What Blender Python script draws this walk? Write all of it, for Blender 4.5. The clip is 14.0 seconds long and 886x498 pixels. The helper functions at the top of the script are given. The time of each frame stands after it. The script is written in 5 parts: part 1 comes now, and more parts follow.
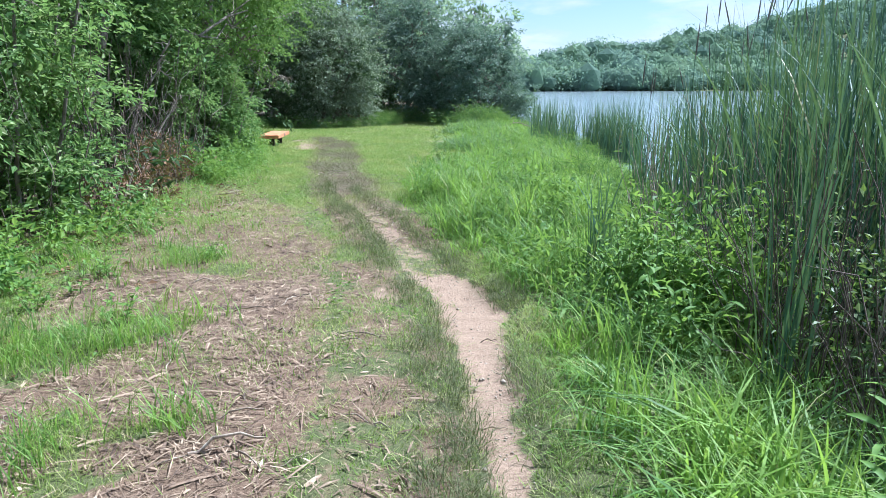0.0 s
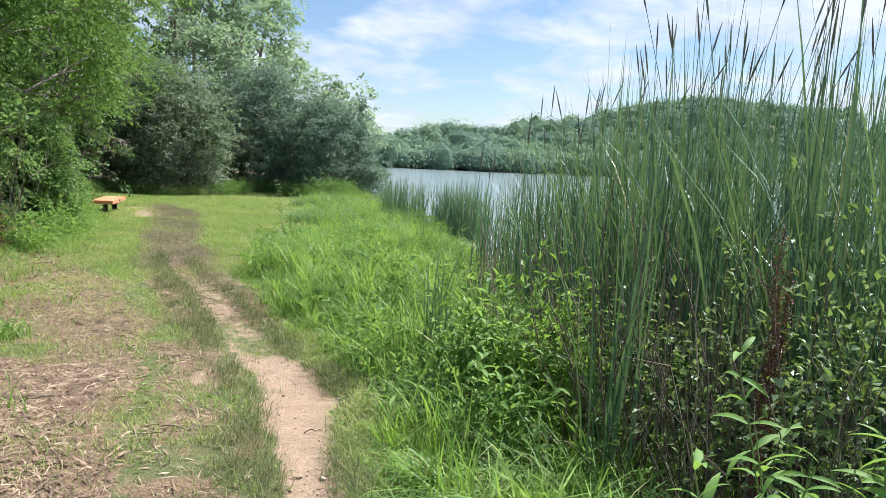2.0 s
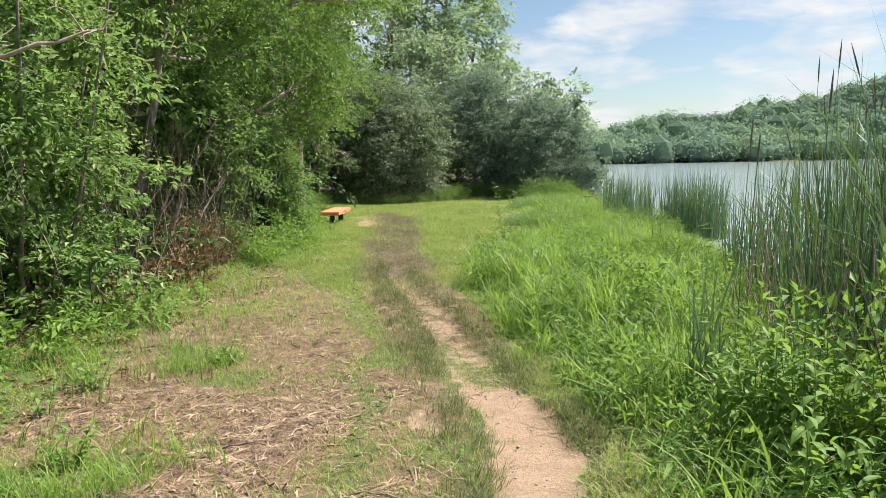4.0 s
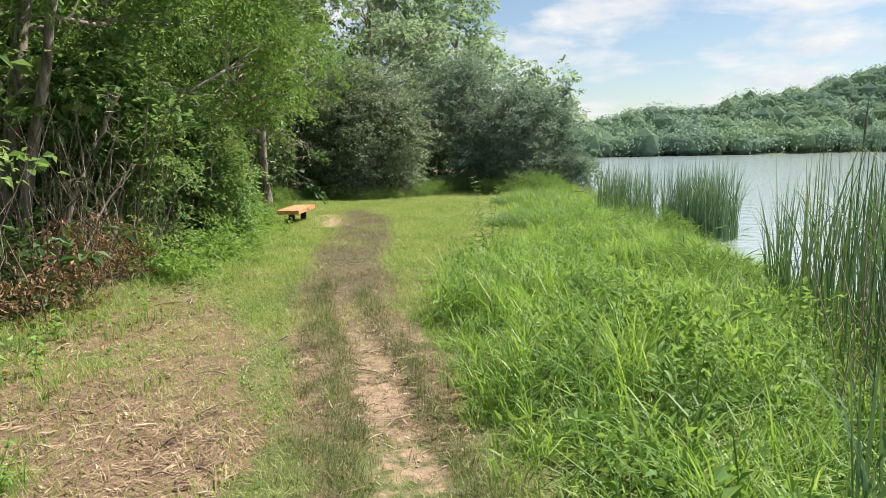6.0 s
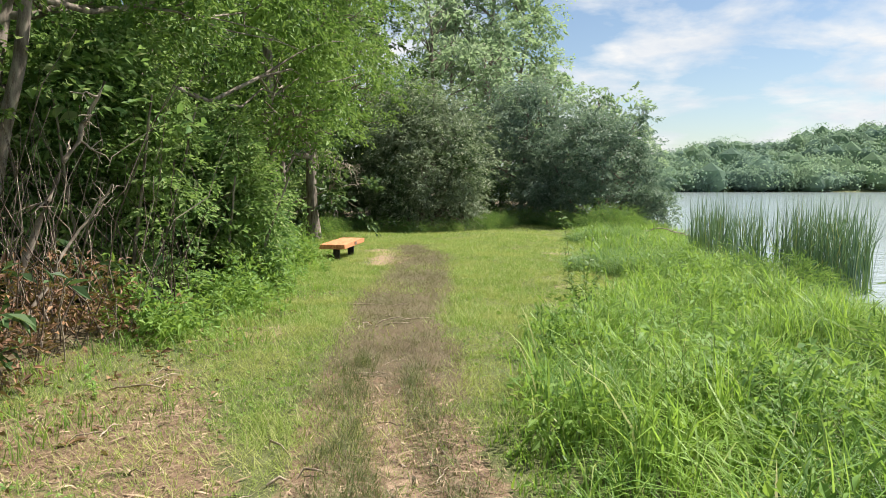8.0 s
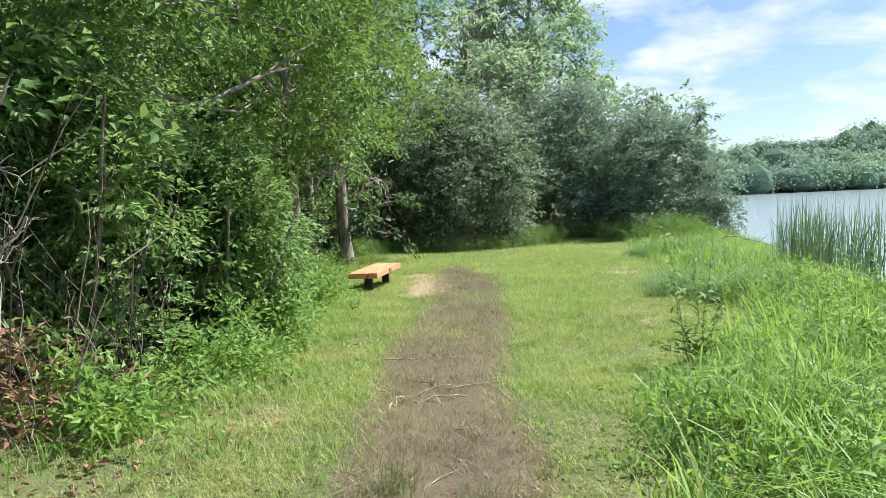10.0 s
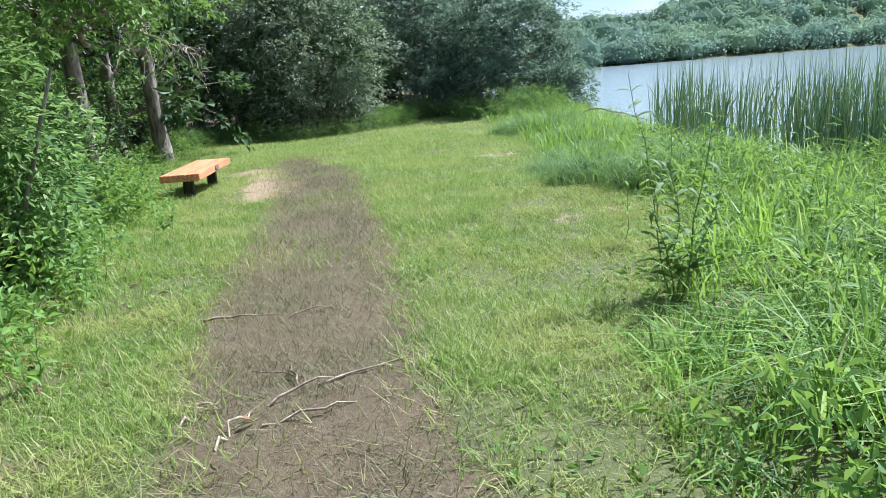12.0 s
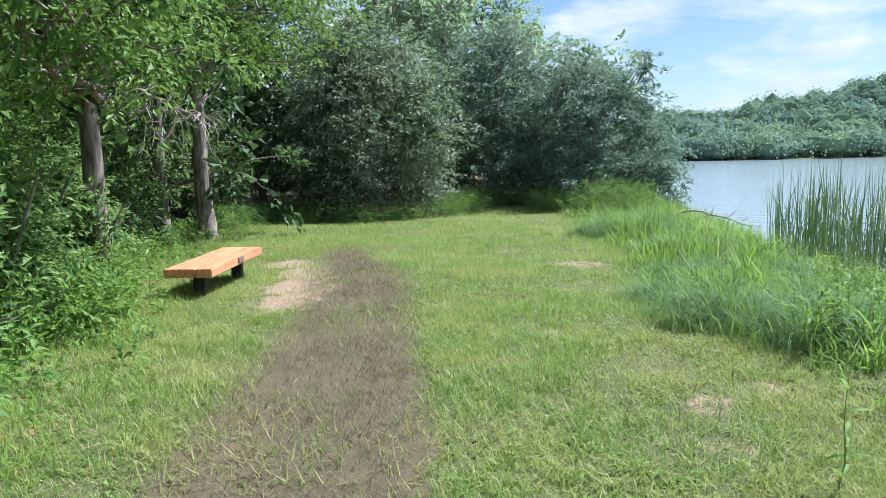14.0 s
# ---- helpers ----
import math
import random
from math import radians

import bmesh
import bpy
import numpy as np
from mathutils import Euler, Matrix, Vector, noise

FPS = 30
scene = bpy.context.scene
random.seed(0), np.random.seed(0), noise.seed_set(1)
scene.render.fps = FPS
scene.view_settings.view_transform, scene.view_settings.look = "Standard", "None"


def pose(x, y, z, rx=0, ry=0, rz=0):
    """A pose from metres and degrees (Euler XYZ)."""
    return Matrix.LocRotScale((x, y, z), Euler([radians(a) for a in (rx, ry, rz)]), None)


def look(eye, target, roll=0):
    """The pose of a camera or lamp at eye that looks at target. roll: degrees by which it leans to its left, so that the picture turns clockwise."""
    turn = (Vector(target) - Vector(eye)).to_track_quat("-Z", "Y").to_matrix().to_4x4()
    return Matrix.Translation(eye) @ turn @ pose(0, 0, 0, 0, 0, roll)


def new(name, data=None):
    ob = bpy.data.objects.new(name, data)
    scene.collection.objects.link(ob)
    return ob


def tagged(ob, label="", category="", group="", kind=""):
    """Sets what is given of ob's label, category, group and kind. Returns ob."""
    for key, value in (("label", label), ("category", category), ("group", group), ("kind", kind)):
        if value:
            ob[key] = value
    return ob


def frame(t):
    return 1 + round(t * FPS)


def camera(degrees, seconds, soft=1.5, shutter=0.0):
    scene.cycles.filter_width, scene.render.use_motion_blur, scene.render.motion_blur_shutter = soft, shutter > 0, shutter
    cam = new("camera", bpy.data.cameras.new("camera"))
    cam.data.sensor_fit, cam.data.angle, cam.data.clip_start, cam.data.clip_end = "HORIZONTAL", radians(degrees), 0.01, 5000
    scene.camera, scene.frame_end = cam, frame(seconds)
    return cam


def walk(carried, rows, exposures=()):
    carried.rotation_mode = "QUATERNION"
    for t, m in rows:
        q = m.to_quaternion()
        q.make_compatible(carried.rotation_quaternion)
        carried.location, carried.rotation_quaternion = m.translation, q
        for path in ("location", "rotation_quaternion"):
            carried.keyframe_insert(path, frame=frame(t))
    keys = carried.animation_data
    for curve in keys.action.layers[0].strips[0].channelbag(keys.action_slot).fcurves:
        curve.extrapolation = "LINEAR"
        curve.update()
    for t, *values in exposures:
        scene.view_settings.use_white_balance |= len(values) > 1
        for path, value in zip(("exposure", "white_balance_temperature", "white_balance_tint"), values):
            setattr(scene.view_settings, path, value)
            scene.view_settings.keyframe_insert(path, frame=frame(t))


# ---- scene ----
cam = camera(61.8, 14.0, soft=0.7)
METRES, EYE, TILT, LEAN, TURN = 14.3, 1.5, -0.85, 0.0, 0.0
ROWS = [
    (0.0, 0.0, 0.0, 0.0, 0.0, -11.8, -0.01),
    (0.5, 0.0036, 0.0154, 0.0012, -3.28, -11.82, 1.21),
    (1.0, 0.0088, 0.0166, 0.0016, -7.15, -10.44, -0.03),
    (1.5, 0.0111, 0.0136, 0.0018, -9.8, -7.98, -1.66),
    (2.0, 0.0121, 0.0135, 0.0016, -10.97, -5.88, -2.72),
    (2.5, 0.012, 0.0145, 0.0016, -8.57, -5.16, -2.31),
    (3.0, 0.0071, 0.0286, -0.0002, -1.39, -5.47, -0.9),
    (3.5, -0.0001, 0.0566, -0.0008, 3.79, -6.62, 0.61),
    (4.0, 0.006, 0.0928, -0.0017, 5.32, -6.12, 0.84),
    (6.5, 0.0095, 0.3174, -0.005, 3.71, -6.7, 0.43),
    (7.0, -0.0028, 0.3634, -0.0062, 3.96, -6.13, -0.71),
    (7.5, -0.0103, 0.4102, -0.0074, 6.28, -5.64, 0.19),
    (8.0, -0.0236, 0.458, -0.0067, 8.64, -4.19, -0.2),
    (10.5, -0.0697, 0.6624, -0.0056, 12.07, -2.94, 2.52),
    (11.0, -0.0833, 0.7058, -0.009, 12.8, -4.35, 2.08),
    (11.5, -0.097, 0.7506, -0.0112, 9.23, -8.08, 3.16),
    (12.0, -0.1, 0.7966, -0.0126, -0.93, -12.64, 4.26),
    (12.5, -0.101, 0.8398, -0.0096, -5.98, -11.98, 3.95),
    (13.0, -0.1025, 0.8862, -0.0082, -10.01, -10.13, 3.1),
    (13.5, -0.0975, 0.9291, -0.0062, -4.01, -8.73, 3.02),
    (14.0, -0.1017, 0.9679, -0.0048, 4.84, -6.22, 0.83),
]
walk(cam, [(t, pose(0, 0, EYE, TILT, LEAN, TURN) @ pose(METRES * x, METRES * y, METRES * z, 90 + pitch, roll, yaw)) for t, x, y, z, yaw, pitch, roll in ROWS],
     [(0.0, 1.2, 5000, 10), (1.5, 1.16, 5400, 10), (3.0, 1.06, 6400, 10), (8.0, 1.08, 6500, 10), (10.4, 1.3, 5750, 11), (11.5, 1.3, 5600, 12), (12.5, 1.08, 5150, 12), (13.3, 1.03, 5200, 12), (14.0, 1.14, 5350, 13)])

# ---- light ----
SUN_AZ, SUN_EL = radians(52), radians(53)
world = bpy.data.worlds.new("sky")
scene.world = world
world.use_nodes = True
wt = world.node_tree
wt.nodes.clear()


def wn(kind, **values):
    n = wt.nodes.new(kind)
    for k, v in values.items():
        n.inputs[k].default_value = v
    return n


sky = wt.nodes.new("ShaderNodeTexSky")
sky.sky_type, sky.sun_disc = "NISHITA", False
sky.sun_elevation, sky.sun_rotation = SUN_EL, SUN_AZ
sky.air_density, sky.dust_density, sky.ozone_density = 1.0, 0.5, 1.6
clear = wn("ShaderNodeBackground", Strength=0.055)
cloudy = wn("ShaderNodeBackground", Strength=0.46)
coord = wt.nodes.new("ShaderNodeTexCoord")
split = wt.nodes.new("ShaderNodeSeparateXYZ")
wt.links.new(coord.outputs["Generated"], split.inputs[0])
lift = wt.nodes.new("ShaderNodeMath")
lift.operation, lift.inputs[1].default_value = "ADD", 0.22
wt.links.new(split.outputs["Z"], lift.inputs[0])
low = wt.nodes.new("ShaderNodeMath")
low.operation, low.inputs[1].default_value = "MAXIMUM", 0.1
wt.links.new(lift.outputs[0], low.inputs[0])
flat = wt.nodes.new("ShaderNodeCombineXYZ")
for axis in ("X", "Y"):
    d = wt.nodes.new("ShaderNodeMath")
    d.operation = "DIVIDE"
    wt.links.new(split.outputs[axis], d.inputs[0])
    wt.links.new(low.outputs[0], d.inputs[1])
    wt.links.new(d.outputs[0], flat.inputs[axis])
puff = wn("ShaderNodeTexNoise", Scale=2.3, Detail=9.0, Roughness=0.55, Distortion=0.2)
wt.links.new(flat.outputs[0], puff.inputs["Vector"])
cover = wt.nodes.new("ShaderNodeValToRGB")
cover.color_ramp.elements[0].position, cover.color_ramp.elements[1].position = 0.44, 0.61
wt.links.new(puff.outputs[0], cover.inputs[0])
shade = wn("ShaderNodeTexNoise", Scale=3.1, Detail=7.0, Roughness=0.6)
wt.links.new(flat.outputs[0], shade.inputs["Vector"])
tone = wt.nodes.new("ShaderNodeValToRGB")
tone.color_ramp.elements[0].position, tone.color_ramp.elements[1].position = 0.36, 0.6
tone.color_ramp.elements[0].color, tone.color_ramp.elements[1].color = (0.78, 0.84, 0.92, 1), (1.0, 1.0, 0.99, 1)
wt.links.new(shade.outputs[0], tone.inputs[0])
wt.links.new(tone.outputs[0], cloudy.inputs["Color"])
wt.links.new(sky.outputs[0], clear.inputs["Color"])
mixed = wt.nodes.new("ShaderNodeMixShader")
wt.links.new(cover.outputs[0], mixed.inputs[0])
wt.links.new(clear.outputs[0], mixed.inputs[1])
wt.links.new(cloudy.outputs[0], mixed.inputs[2])
wt.links.new(mixed.outputs[0], wt.nodes.new("ShaderNodeOutputWorld").inputs["Surface"])

sun_way = Vector((math.sin(SUN_AZ) * math.cos(SUN_EL), math.cos(SUN_AZ) * math.cos(SUN_EL), math.sin(SUN_EL)))
sun = new("sun", bpy.data.lights.new("sun", "SUN"))
sun.data.energy, sun.data.angle, sun.data.color = 5.0, radians(0.8), (1.0, 0.94, 0.84)
sun.matrix_world = look(sun_way * 60, (0, 0, 0))

# ---- materials ----


def material(name):
    m = bpy.data.materials.new(name)
    m.use_nodes = True
    m.node_tree.nodes.clear()
    return m, m.node_tree.nodes, m.node_tree.links


def ramp(nodes, stops):
    r = nodes.new("ShaderNodeValToRGB")
    while len(r.color_ramp.elements) < len(stops):
        r.color_ramp.elements.new(0.5)
    for e, (p, c) in zip(r.color_ramp.elements, stops):
        e.position, e.color = p, (*c, 1)
    return r


def tex(nodes, links, scale, detail=4.0, rough=0.55, source="Object", kind="ShaderNodeTexNoise"):
    c = nodes.new("ShaderNodeTexCoord")
    n = nodes.new(kind)
    n.inputs["Scale"].default_value = scale
    if kind == "ShaderNodeTexNoise":
        n.inputs["Detail"].default_value, n.inputs["Roughness"].default_value = detail, rough
    links.new(c.outputs[source], n.inputs["Vector"])
    return n


def blend(nodes, links, fac, a, b, mode="MIX"):
    m = nodes.new("ShaderNodeMix")
    m.data_type, m.blend_type = "RGBA", mode
    for value, slot in ((fac, m.inputs[0]), (a, m.inputs[6]), (b, m.inputs[7])):
        if isinstance(value, (int, float)):
            slot.default_value = value
        elif isinstance(value, tuple):
            slot.default_value = (*value, 1)
        else:
            links.new(value, slot)
    return m.outputs[2]


def leafy(name, stops, glow=0.35, rough=0.45, patch=None, size=0.5, spec=0.5, warm=1.0):
    """Foliage: colour by leaf, a slow drift of colour over the plant, light that comes through."""
    m, nodes, links = material(name)
    geo = nodes.new("ShaderNodeNewGeometry")
    r = ramp(nodes, stops)
    links.new(geo.outputs["Random Per Island"], r.inputs[0])
    colour = r.outputs[0]
    if patch:
        n = tex(nodes, links, size, 3.0)
        f = ramp(nodes, [(0.45, (0, 0, 0)), (0.62, (1, 1, 1))])
        links.new(n.outputs[0], f.inputs[0])
        colour = blend(nodes, links, f.outputs[0], colour, blend(nodes, links, 0.55, colour, patch))
    b = nodes.new("ShaderNodeBsdfPrincipled")
    b.inputs["Roughness"].default_value = rough
    b.inputs["Specular IOR Level"].default_value = spec
    links.new(colour, b.inputs["Base Color"])
    t = nodes.new("ShaderNodeBsdfTranslucent")
    links.new(blend(nodes, links, 0.5 * warm, colour, (0.30, 0.42, 0.05)), t.inputs["Color"])
    s = nodes.new("ShaderNodeMixShader")
    s.inputs[0].default_value = glow
    links.new(b.outputs[0], s.inputs[1])
    links.new(t.outputs[0], s.inputs[2])
    links.new(s.outputs[0], nodes.new("ShaderNodeOutputMaterial").inputs["Surface"])
    return m


def solid(name, stops, scale=8.0, rough=0.8, bump=0.3, stretch=(1, 1, 1), detail=6.0, island=0.0, fine=60.0):
    """A rough solid: colour from two noises, relief from both."""
    m, nodes, links = material(name)
    c = nodes.new("ShaderNodeTexCoord")
    mp = nodes.new("ShaderNodeMapping")
    mp.inputs["Scale"].default_value = stretch
    links.new(c.outputs["Object"], mp.inputs["Vector"])
    big, small = nodes.new("ShaderNodeTexNoise"), nodes.new("ShaderNodeTexNoise")
    for n, s in ((big, scale), (small, fine)):
        n.inputs["Scale"].default_value, n.inputs["Detail"].default_value = s, detail
        links.new(mp.outputs[0], n.inputs["Vector"])
    add = nodes.new("ShaderNodeMath")
    add.operation = "MULTIPLY_ADD"
    add.inputs[1].default_value = 0.35
    links.new(small.outputs[0], add.inputs[0])
    links.new(big.outputs[0], add.inputs[2])
    even = nodes.new("ShaderNodeMath")
    even.operation = "MULTIPLY_ADD"
    even.inputs[1].default_value, even.inputs[2].default_value = 1.5, -0.41 - island
    links.new(add.outputs[0], even.inputs[0])
    value = even.outputs[0]
    if island:
        geo = nodes.new("ShaderNodeNewGeometry")
        info = nodes.new("ShaderNodeObjectInfo")
        both = nodes.new("ShaderNodeMath")
        both.operation = "ADD"
        links.new(geo.outputs["Random Per Island"], both.inputs[0])
        links.new(info.outputs["Random"], both.inputs[1])
        more = nodes.new("ShaderNodeMath")
        more.operation = "MULTIPLY_ADD"
        more.inputs[1].default_value = island
        links.new(both.outputs[0], more.inputs[0])
        links.new(value, more.inputs[2])
        value = more.outputs[0]
    r = ramp(nodes, stops)
    links.new(value, r.inputs[0])
    b = nodes.new("ShaderNodeBsdfPrincipled")
    b.inputs["Roughness"].default_value = rough
    links.new(r.outputs[0], b.inputs["Base Color"])
    bp = nodes.new("ShaderNodeBump")
    bp.inputs["Strength"].default_value, bp.inputs["Distance"].default_value = bump, 0.01
    links.new(add.outputs[0], bp.inputs["Height"])
    links.new(bp.outputs[0], b.inputs["Normal"])
    links.new(b.outputs[0], nodes.new("ShaderNodeOutputMaterial").inputs["Surface"])
    return m


M_BARK = solid("grey_brown_bark", [(0.35, (0.09, 0.07, 0.055)), (0.65, (0.24, 0.20, 0.165)), (0.9, (0.34, 0.30, 0.25))], 5.0, 0.9, 0.9, (3, 3, 0.6))
M_TWIG = solid("pale_dead_twig", [(0.3, (0.20, 0.16, 0.125)), (0.9, (0.46, 0.39, 0.32))], 12.0, 0.85, 0.4, island=0.15)
M_DARKTWIG = solid("brown_twig", [(0.3, (0.06, 0.045, 0.035)), (0.9, (0.19, 0.14, 0.11))], 12.0, 0.85, 0.4)
M_CHIP = solid("wood_chip", [(0.25, (0.07, 0.045, 0.032)), (0.55, (0.24, 0.16, 0.105)), (0.85, (0.42, 0.31, 0.205)), (1.0, (0.62, 0.48, 0.34))], 9.0, 0.85, 0.3, island=0.35)
M_STICK = solid("weathered_stick", [(0.35, (0.13, 0.10, 0.072)), (0.7, (0.37, 0.29, 0.215)), (0.98, (0.60, 0.51, 0.40))], 9.0, 0.85, 0.5, island=0.25)
M_BENCH = solid("orange_stained_timber", [(0.3, (0.44, 0.165, 0.07)), (0.55, (0.58, 0.235, 0.11)), (0.8, (0.68, 0.31, 0.155))], 3.0, 0.55, 0.25, (9, 0.7, 9))
M_POST = solid("blackened_post", [(0.3, (0.012, 0.011, 0.01)), (0.9, (0.05, 0.045, 0.04))], 10.0, 0.8, 0.5, (2, 2, 0.5))
M_PLAQUE = solid("dark_metal_plate", [(0.3, (0.05, 0.035, 0.03)), (0.9, (0.12, 0.08, 0.07))], 30.0, 0.45, 0.1)
M_PAINT = solid("pale_lettering", [(0.3, (0.30, 0.27, 0.24)), (0.9, (0.42, 0.38, 0.34))], 30.0, 0.6, 0.1)
M_STONE = solid("grey_stone", [(0.3, (0.24, 0.19, 0.145)), (0.9, (0.50, 0.42, 0.33))], 14.0, 0.85, 0.5)

M_LAWN = leafy("short_grass", [(0.0, (0.11, 0.19, 0.032)), (0.45, (0.195, 0.31, 0.058)), (0.72, (0.31, 0.42, 0.105)), (0.86, (0.46, 0.45, 0.20)), (1.0, (0.58, 0.52, 0.31))], 0.42, 0.6, (0.45, 0.44, 0.16), 1.1, 0.25)
M_TALL = leafy("tall_grass", [(0.0, (0.05, 0.12, 0.035)), (0.5, (0.14, 0.285, 0.06)), (0.88, (0.28, 0.45, 0.10)), (1.0, (0.50, 0.48, 0.22))], 0.5, 0.5, (0.33, 0.50, 0.06), 1.3, 0.35)
M_FRINGE = leafy("dull_green_grass", [(0.0, (0.06, 0.075, 0.034)), (0.5, (0.12, 0.135, 0.06)), (0.9, (0.21, 0.215, 0.105)), (1.0, (0.36, 0.30, 0.18))], 0.25, 0.6, None, 0.5, 0.25)
M_DRY = leafy("dry_brown_grass", [(0.0, (0.095, 0.072, 0.04)), (0.5, (0.16, 0.125, 0.074)), (0.85, (0.25, 0.20, 0.125)), (1.0, (0.18, 0.205, 0.08))], 0.22, 0.7, (0.17, 0.17, 0.08), 1.4)
M_REED = leafy("cattail_blade", [(0.0, (0.05, 0.11, 0.075)), (0.5, (0.09, 0.18, 0.115)), (0.9, (0.155, 0.265, 0.15)), (1.0, (0.40, 0.36, 0.17))], 0.18, 0.5, None, 0.5, 0.35)
M_BANK = leafy("soft_bank_grass", [(0.0, (0.055, 0.13, 0.05)), (0.5, (0.115, 0.225, 0.08)), (0.9, (0.20, 0.33, 0.12)), (1.0, (0.36, 0.40, 0.20))], 0.4, 0.6, None, 0.5, 0.25)
M_SPIKE = solid("brown_seed_spike", [(0.3, (0.10, 0.09, 0.07)), (0.9, (0.22, 0.20, 0.16))], 40.0, 0.9, 0.5)
M_WOODS = leafy("woodland_leaf", [(0.0, (0.085, 0.17, 0.06)), (0.5, (0.165, 0.285, 0.09)), (0.88, (0.28, 0.41, 0.145)), (1.0, (0.48, 0.53, 0.29))], 0.46, 0.65, (0.24, 0.32, 0.09), 0.35, 0.2, 0.5)
# inner-woods foliage: the shade under the canopy is put into this leaf colour
M_SHADE_TINT = leafy("shade_tinted_leaf", [(0.0, (0.035, 0.075, 0.028)), (0.6, (0.07, 0.13, 0.048)), (1.0, (0.13, 0.20, 0.08))], 0.28, 0.55, None, 0.5, 0.3, 0.4)
M_MAPLE = leafy("yellow_green_leaf", [(0.0, (0.075, 0.15, 0.035)), (0.5, (0.13, 0.235, 0.055)), (1.0, (0.26, 0.38, 0.10))], 0.34, 0.6, (0.22, 0.33, 0.07), 0.6, 0.25, 0.4)
M_OLIVE = leafy("silvery_shrub_leaf", [(0.0, (0.055, 0.095, 0.046)), (0.5, (0.12, 0.175, 0.088)), (0.82, (0.28, 0.34, 0.225)), (1.0, (0.50, 0.54, 0.41))], 0.3, 0.6, (0.32, 0.37, 0.26), 0.5, 0.25, 0.3)
M_WILLOW = leafy("grey_green_leaf", [(0.0, (0.085, 0.145, 0.105)), (0.5, (0.16, 0.24, 0.18)), (1.0, (0.32, 0.40, 0.32))], 0.35, 0.55, (0.21, 0.275, 0.20), 0.4, 0.3, 0.3)
M_WEED = leafy("weed_leaf", [(0.0, (0.075, 0.165, 0.04)), (0.5, (0.15, 0.285, 0.07)), (1.0, (0.28, 0.42, 0.13))], 0.45, 0.6, (0.26, 0.39, 0.07), 1.5, 0.25)
M_SAPLING = leafy("sapling_leaf", [(0.0, (0.085, 0.155, 0.05)), (1.0, (0.17, 0.26, 0.085))], 0.38, 0.6, None, 0.5, 0.25)
M_STEM = leafy("green_stem", [(0.0, (0.14, 0.20, 0.06)), (1.0, (0.19, 0.25, 0.08))], 0.05, 0.5)
M_BRAMBLE = leafy("bramble_leaf", [(0.0, (0.06, 0.105, 0.042)), (0.6, (0.12, 0.19, 0.07)), (1.0, (0.32, 0.38, 0.22))], 0.35, 0.45, None, 1.0, 0.4)
M_FLOWER = leafy("purple_petal", [(0.0, (0.24, 0.07, 0.30)), (1.0, (0.38, 0.13, 0.42))], 0.3, 0.5)
M_DEADLEAF = leafy("dead_leaf", [(0.0, (0.11, 0.05, 0.03)), (0.6, (0.20, 0.10, 0.055)), (1.0, (0.33, 0.19, 0.10))], 0.15, 0.7)
M_POPLAR = leafy("pale_poplar_leaf", [(0.0, (0.19, 0.28, 0.16)), (0.5, (0.29, 0.39, 0.23)), (1.0, (0.42, 0.51, 0.33))], 0.5, 0.6, (0.33, 0.43, 0.23), 0.2, 0.2, 0.3)
M_RED = leafy("red_brown_seed", [(0.0, (0.07, 0.022, 0.02)), (0.7, (0.15, 0.05, 0.04)), (1.0, (0.24, 0.10, 0.06))], 0.1, 0.7)
# paler and bluer than near leaves: distance haze is put into the colour
M_FARTREE = leafy("hazed_far_leaf", [(0.0, (0.18, 0.265, 0.215)), (0.5, (0.22, 0.315, 0.25)), (1.0, (0.28, 0.38, 0.27))], 0.55, 0.9, (0.27, 0.37, 0.20), 0.06, 0.0, 0.15)

# the ground: grass soil, bare dirt, chips and a dry strip, told apart by the attribute "cover"
M_GROUND, gn, gl = material("trodden_ground")
att = gn.new("ShaderNodeAttribute")
att.attribute_name = "cover"
parts = gn.new("ShaderNodeSeparateColor")
gl.new(att.outputs["Color"], parts.inputs[0])
g_big, g_mid, g_fine = tex(gn, gl, 0.8, 6.0), tex(gn, gl, 7.0, 8.0, 0.65), tex(gn, gl, 55.0, 8.0, 0.7)


def ground_tone(stops, noise_out):
    r = ramp(gn, stops)
    gl.new(noise_out, r.inputs[0])
    return r.outputs[0]


c_soil = blend(gn, gl, 0.5, ground_tone([(0.35, (0.065, 0.09, 0.03)), (0.65, (0.135, 0.165, 0.06))], g_mid.outputs[0]), ground_tone([(0.35, (0.05, 0.05, 0.022)), (0.7, (0.22, 0.20, 0.10))], g_fine.outputs[0]))
c_dirt = blend(gn, gl, 0.45, ground_tone([(0.35, (0.225, 0.152, 0.106)), (0.65, (0.36, 0.25, 0.178))], g_mid.outputs[0]), ground_tone([(0.3, (0.12, 0.082, 0.055)), (0.5, (0.33, 0.236, 0.16)), (0.75, (0.55, 0.405, 0.305))], g_fine.outputs[0]))
c_chip = blend(gn, gl, 0.55, ground_tone([(0.35, (0.085, 0.055, 0.038)), (0.68, (0.25, 0.165, 0.11))], g_mid.outputs[0]), ground_tone([(0.32, (0.04, 0.027, 0.018)), (0.5, (0.19, 0.125, 0.08)), (0.72, (0.46, 0.34, 0.23))], g_fine.outputs[0]))
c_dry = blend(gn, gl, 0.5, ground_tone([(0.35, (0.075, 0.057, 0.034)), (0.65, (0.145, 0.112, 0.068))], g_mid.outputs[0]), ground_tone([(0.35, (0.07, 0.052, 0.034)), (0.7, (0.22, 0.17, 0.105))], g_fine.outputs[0]))


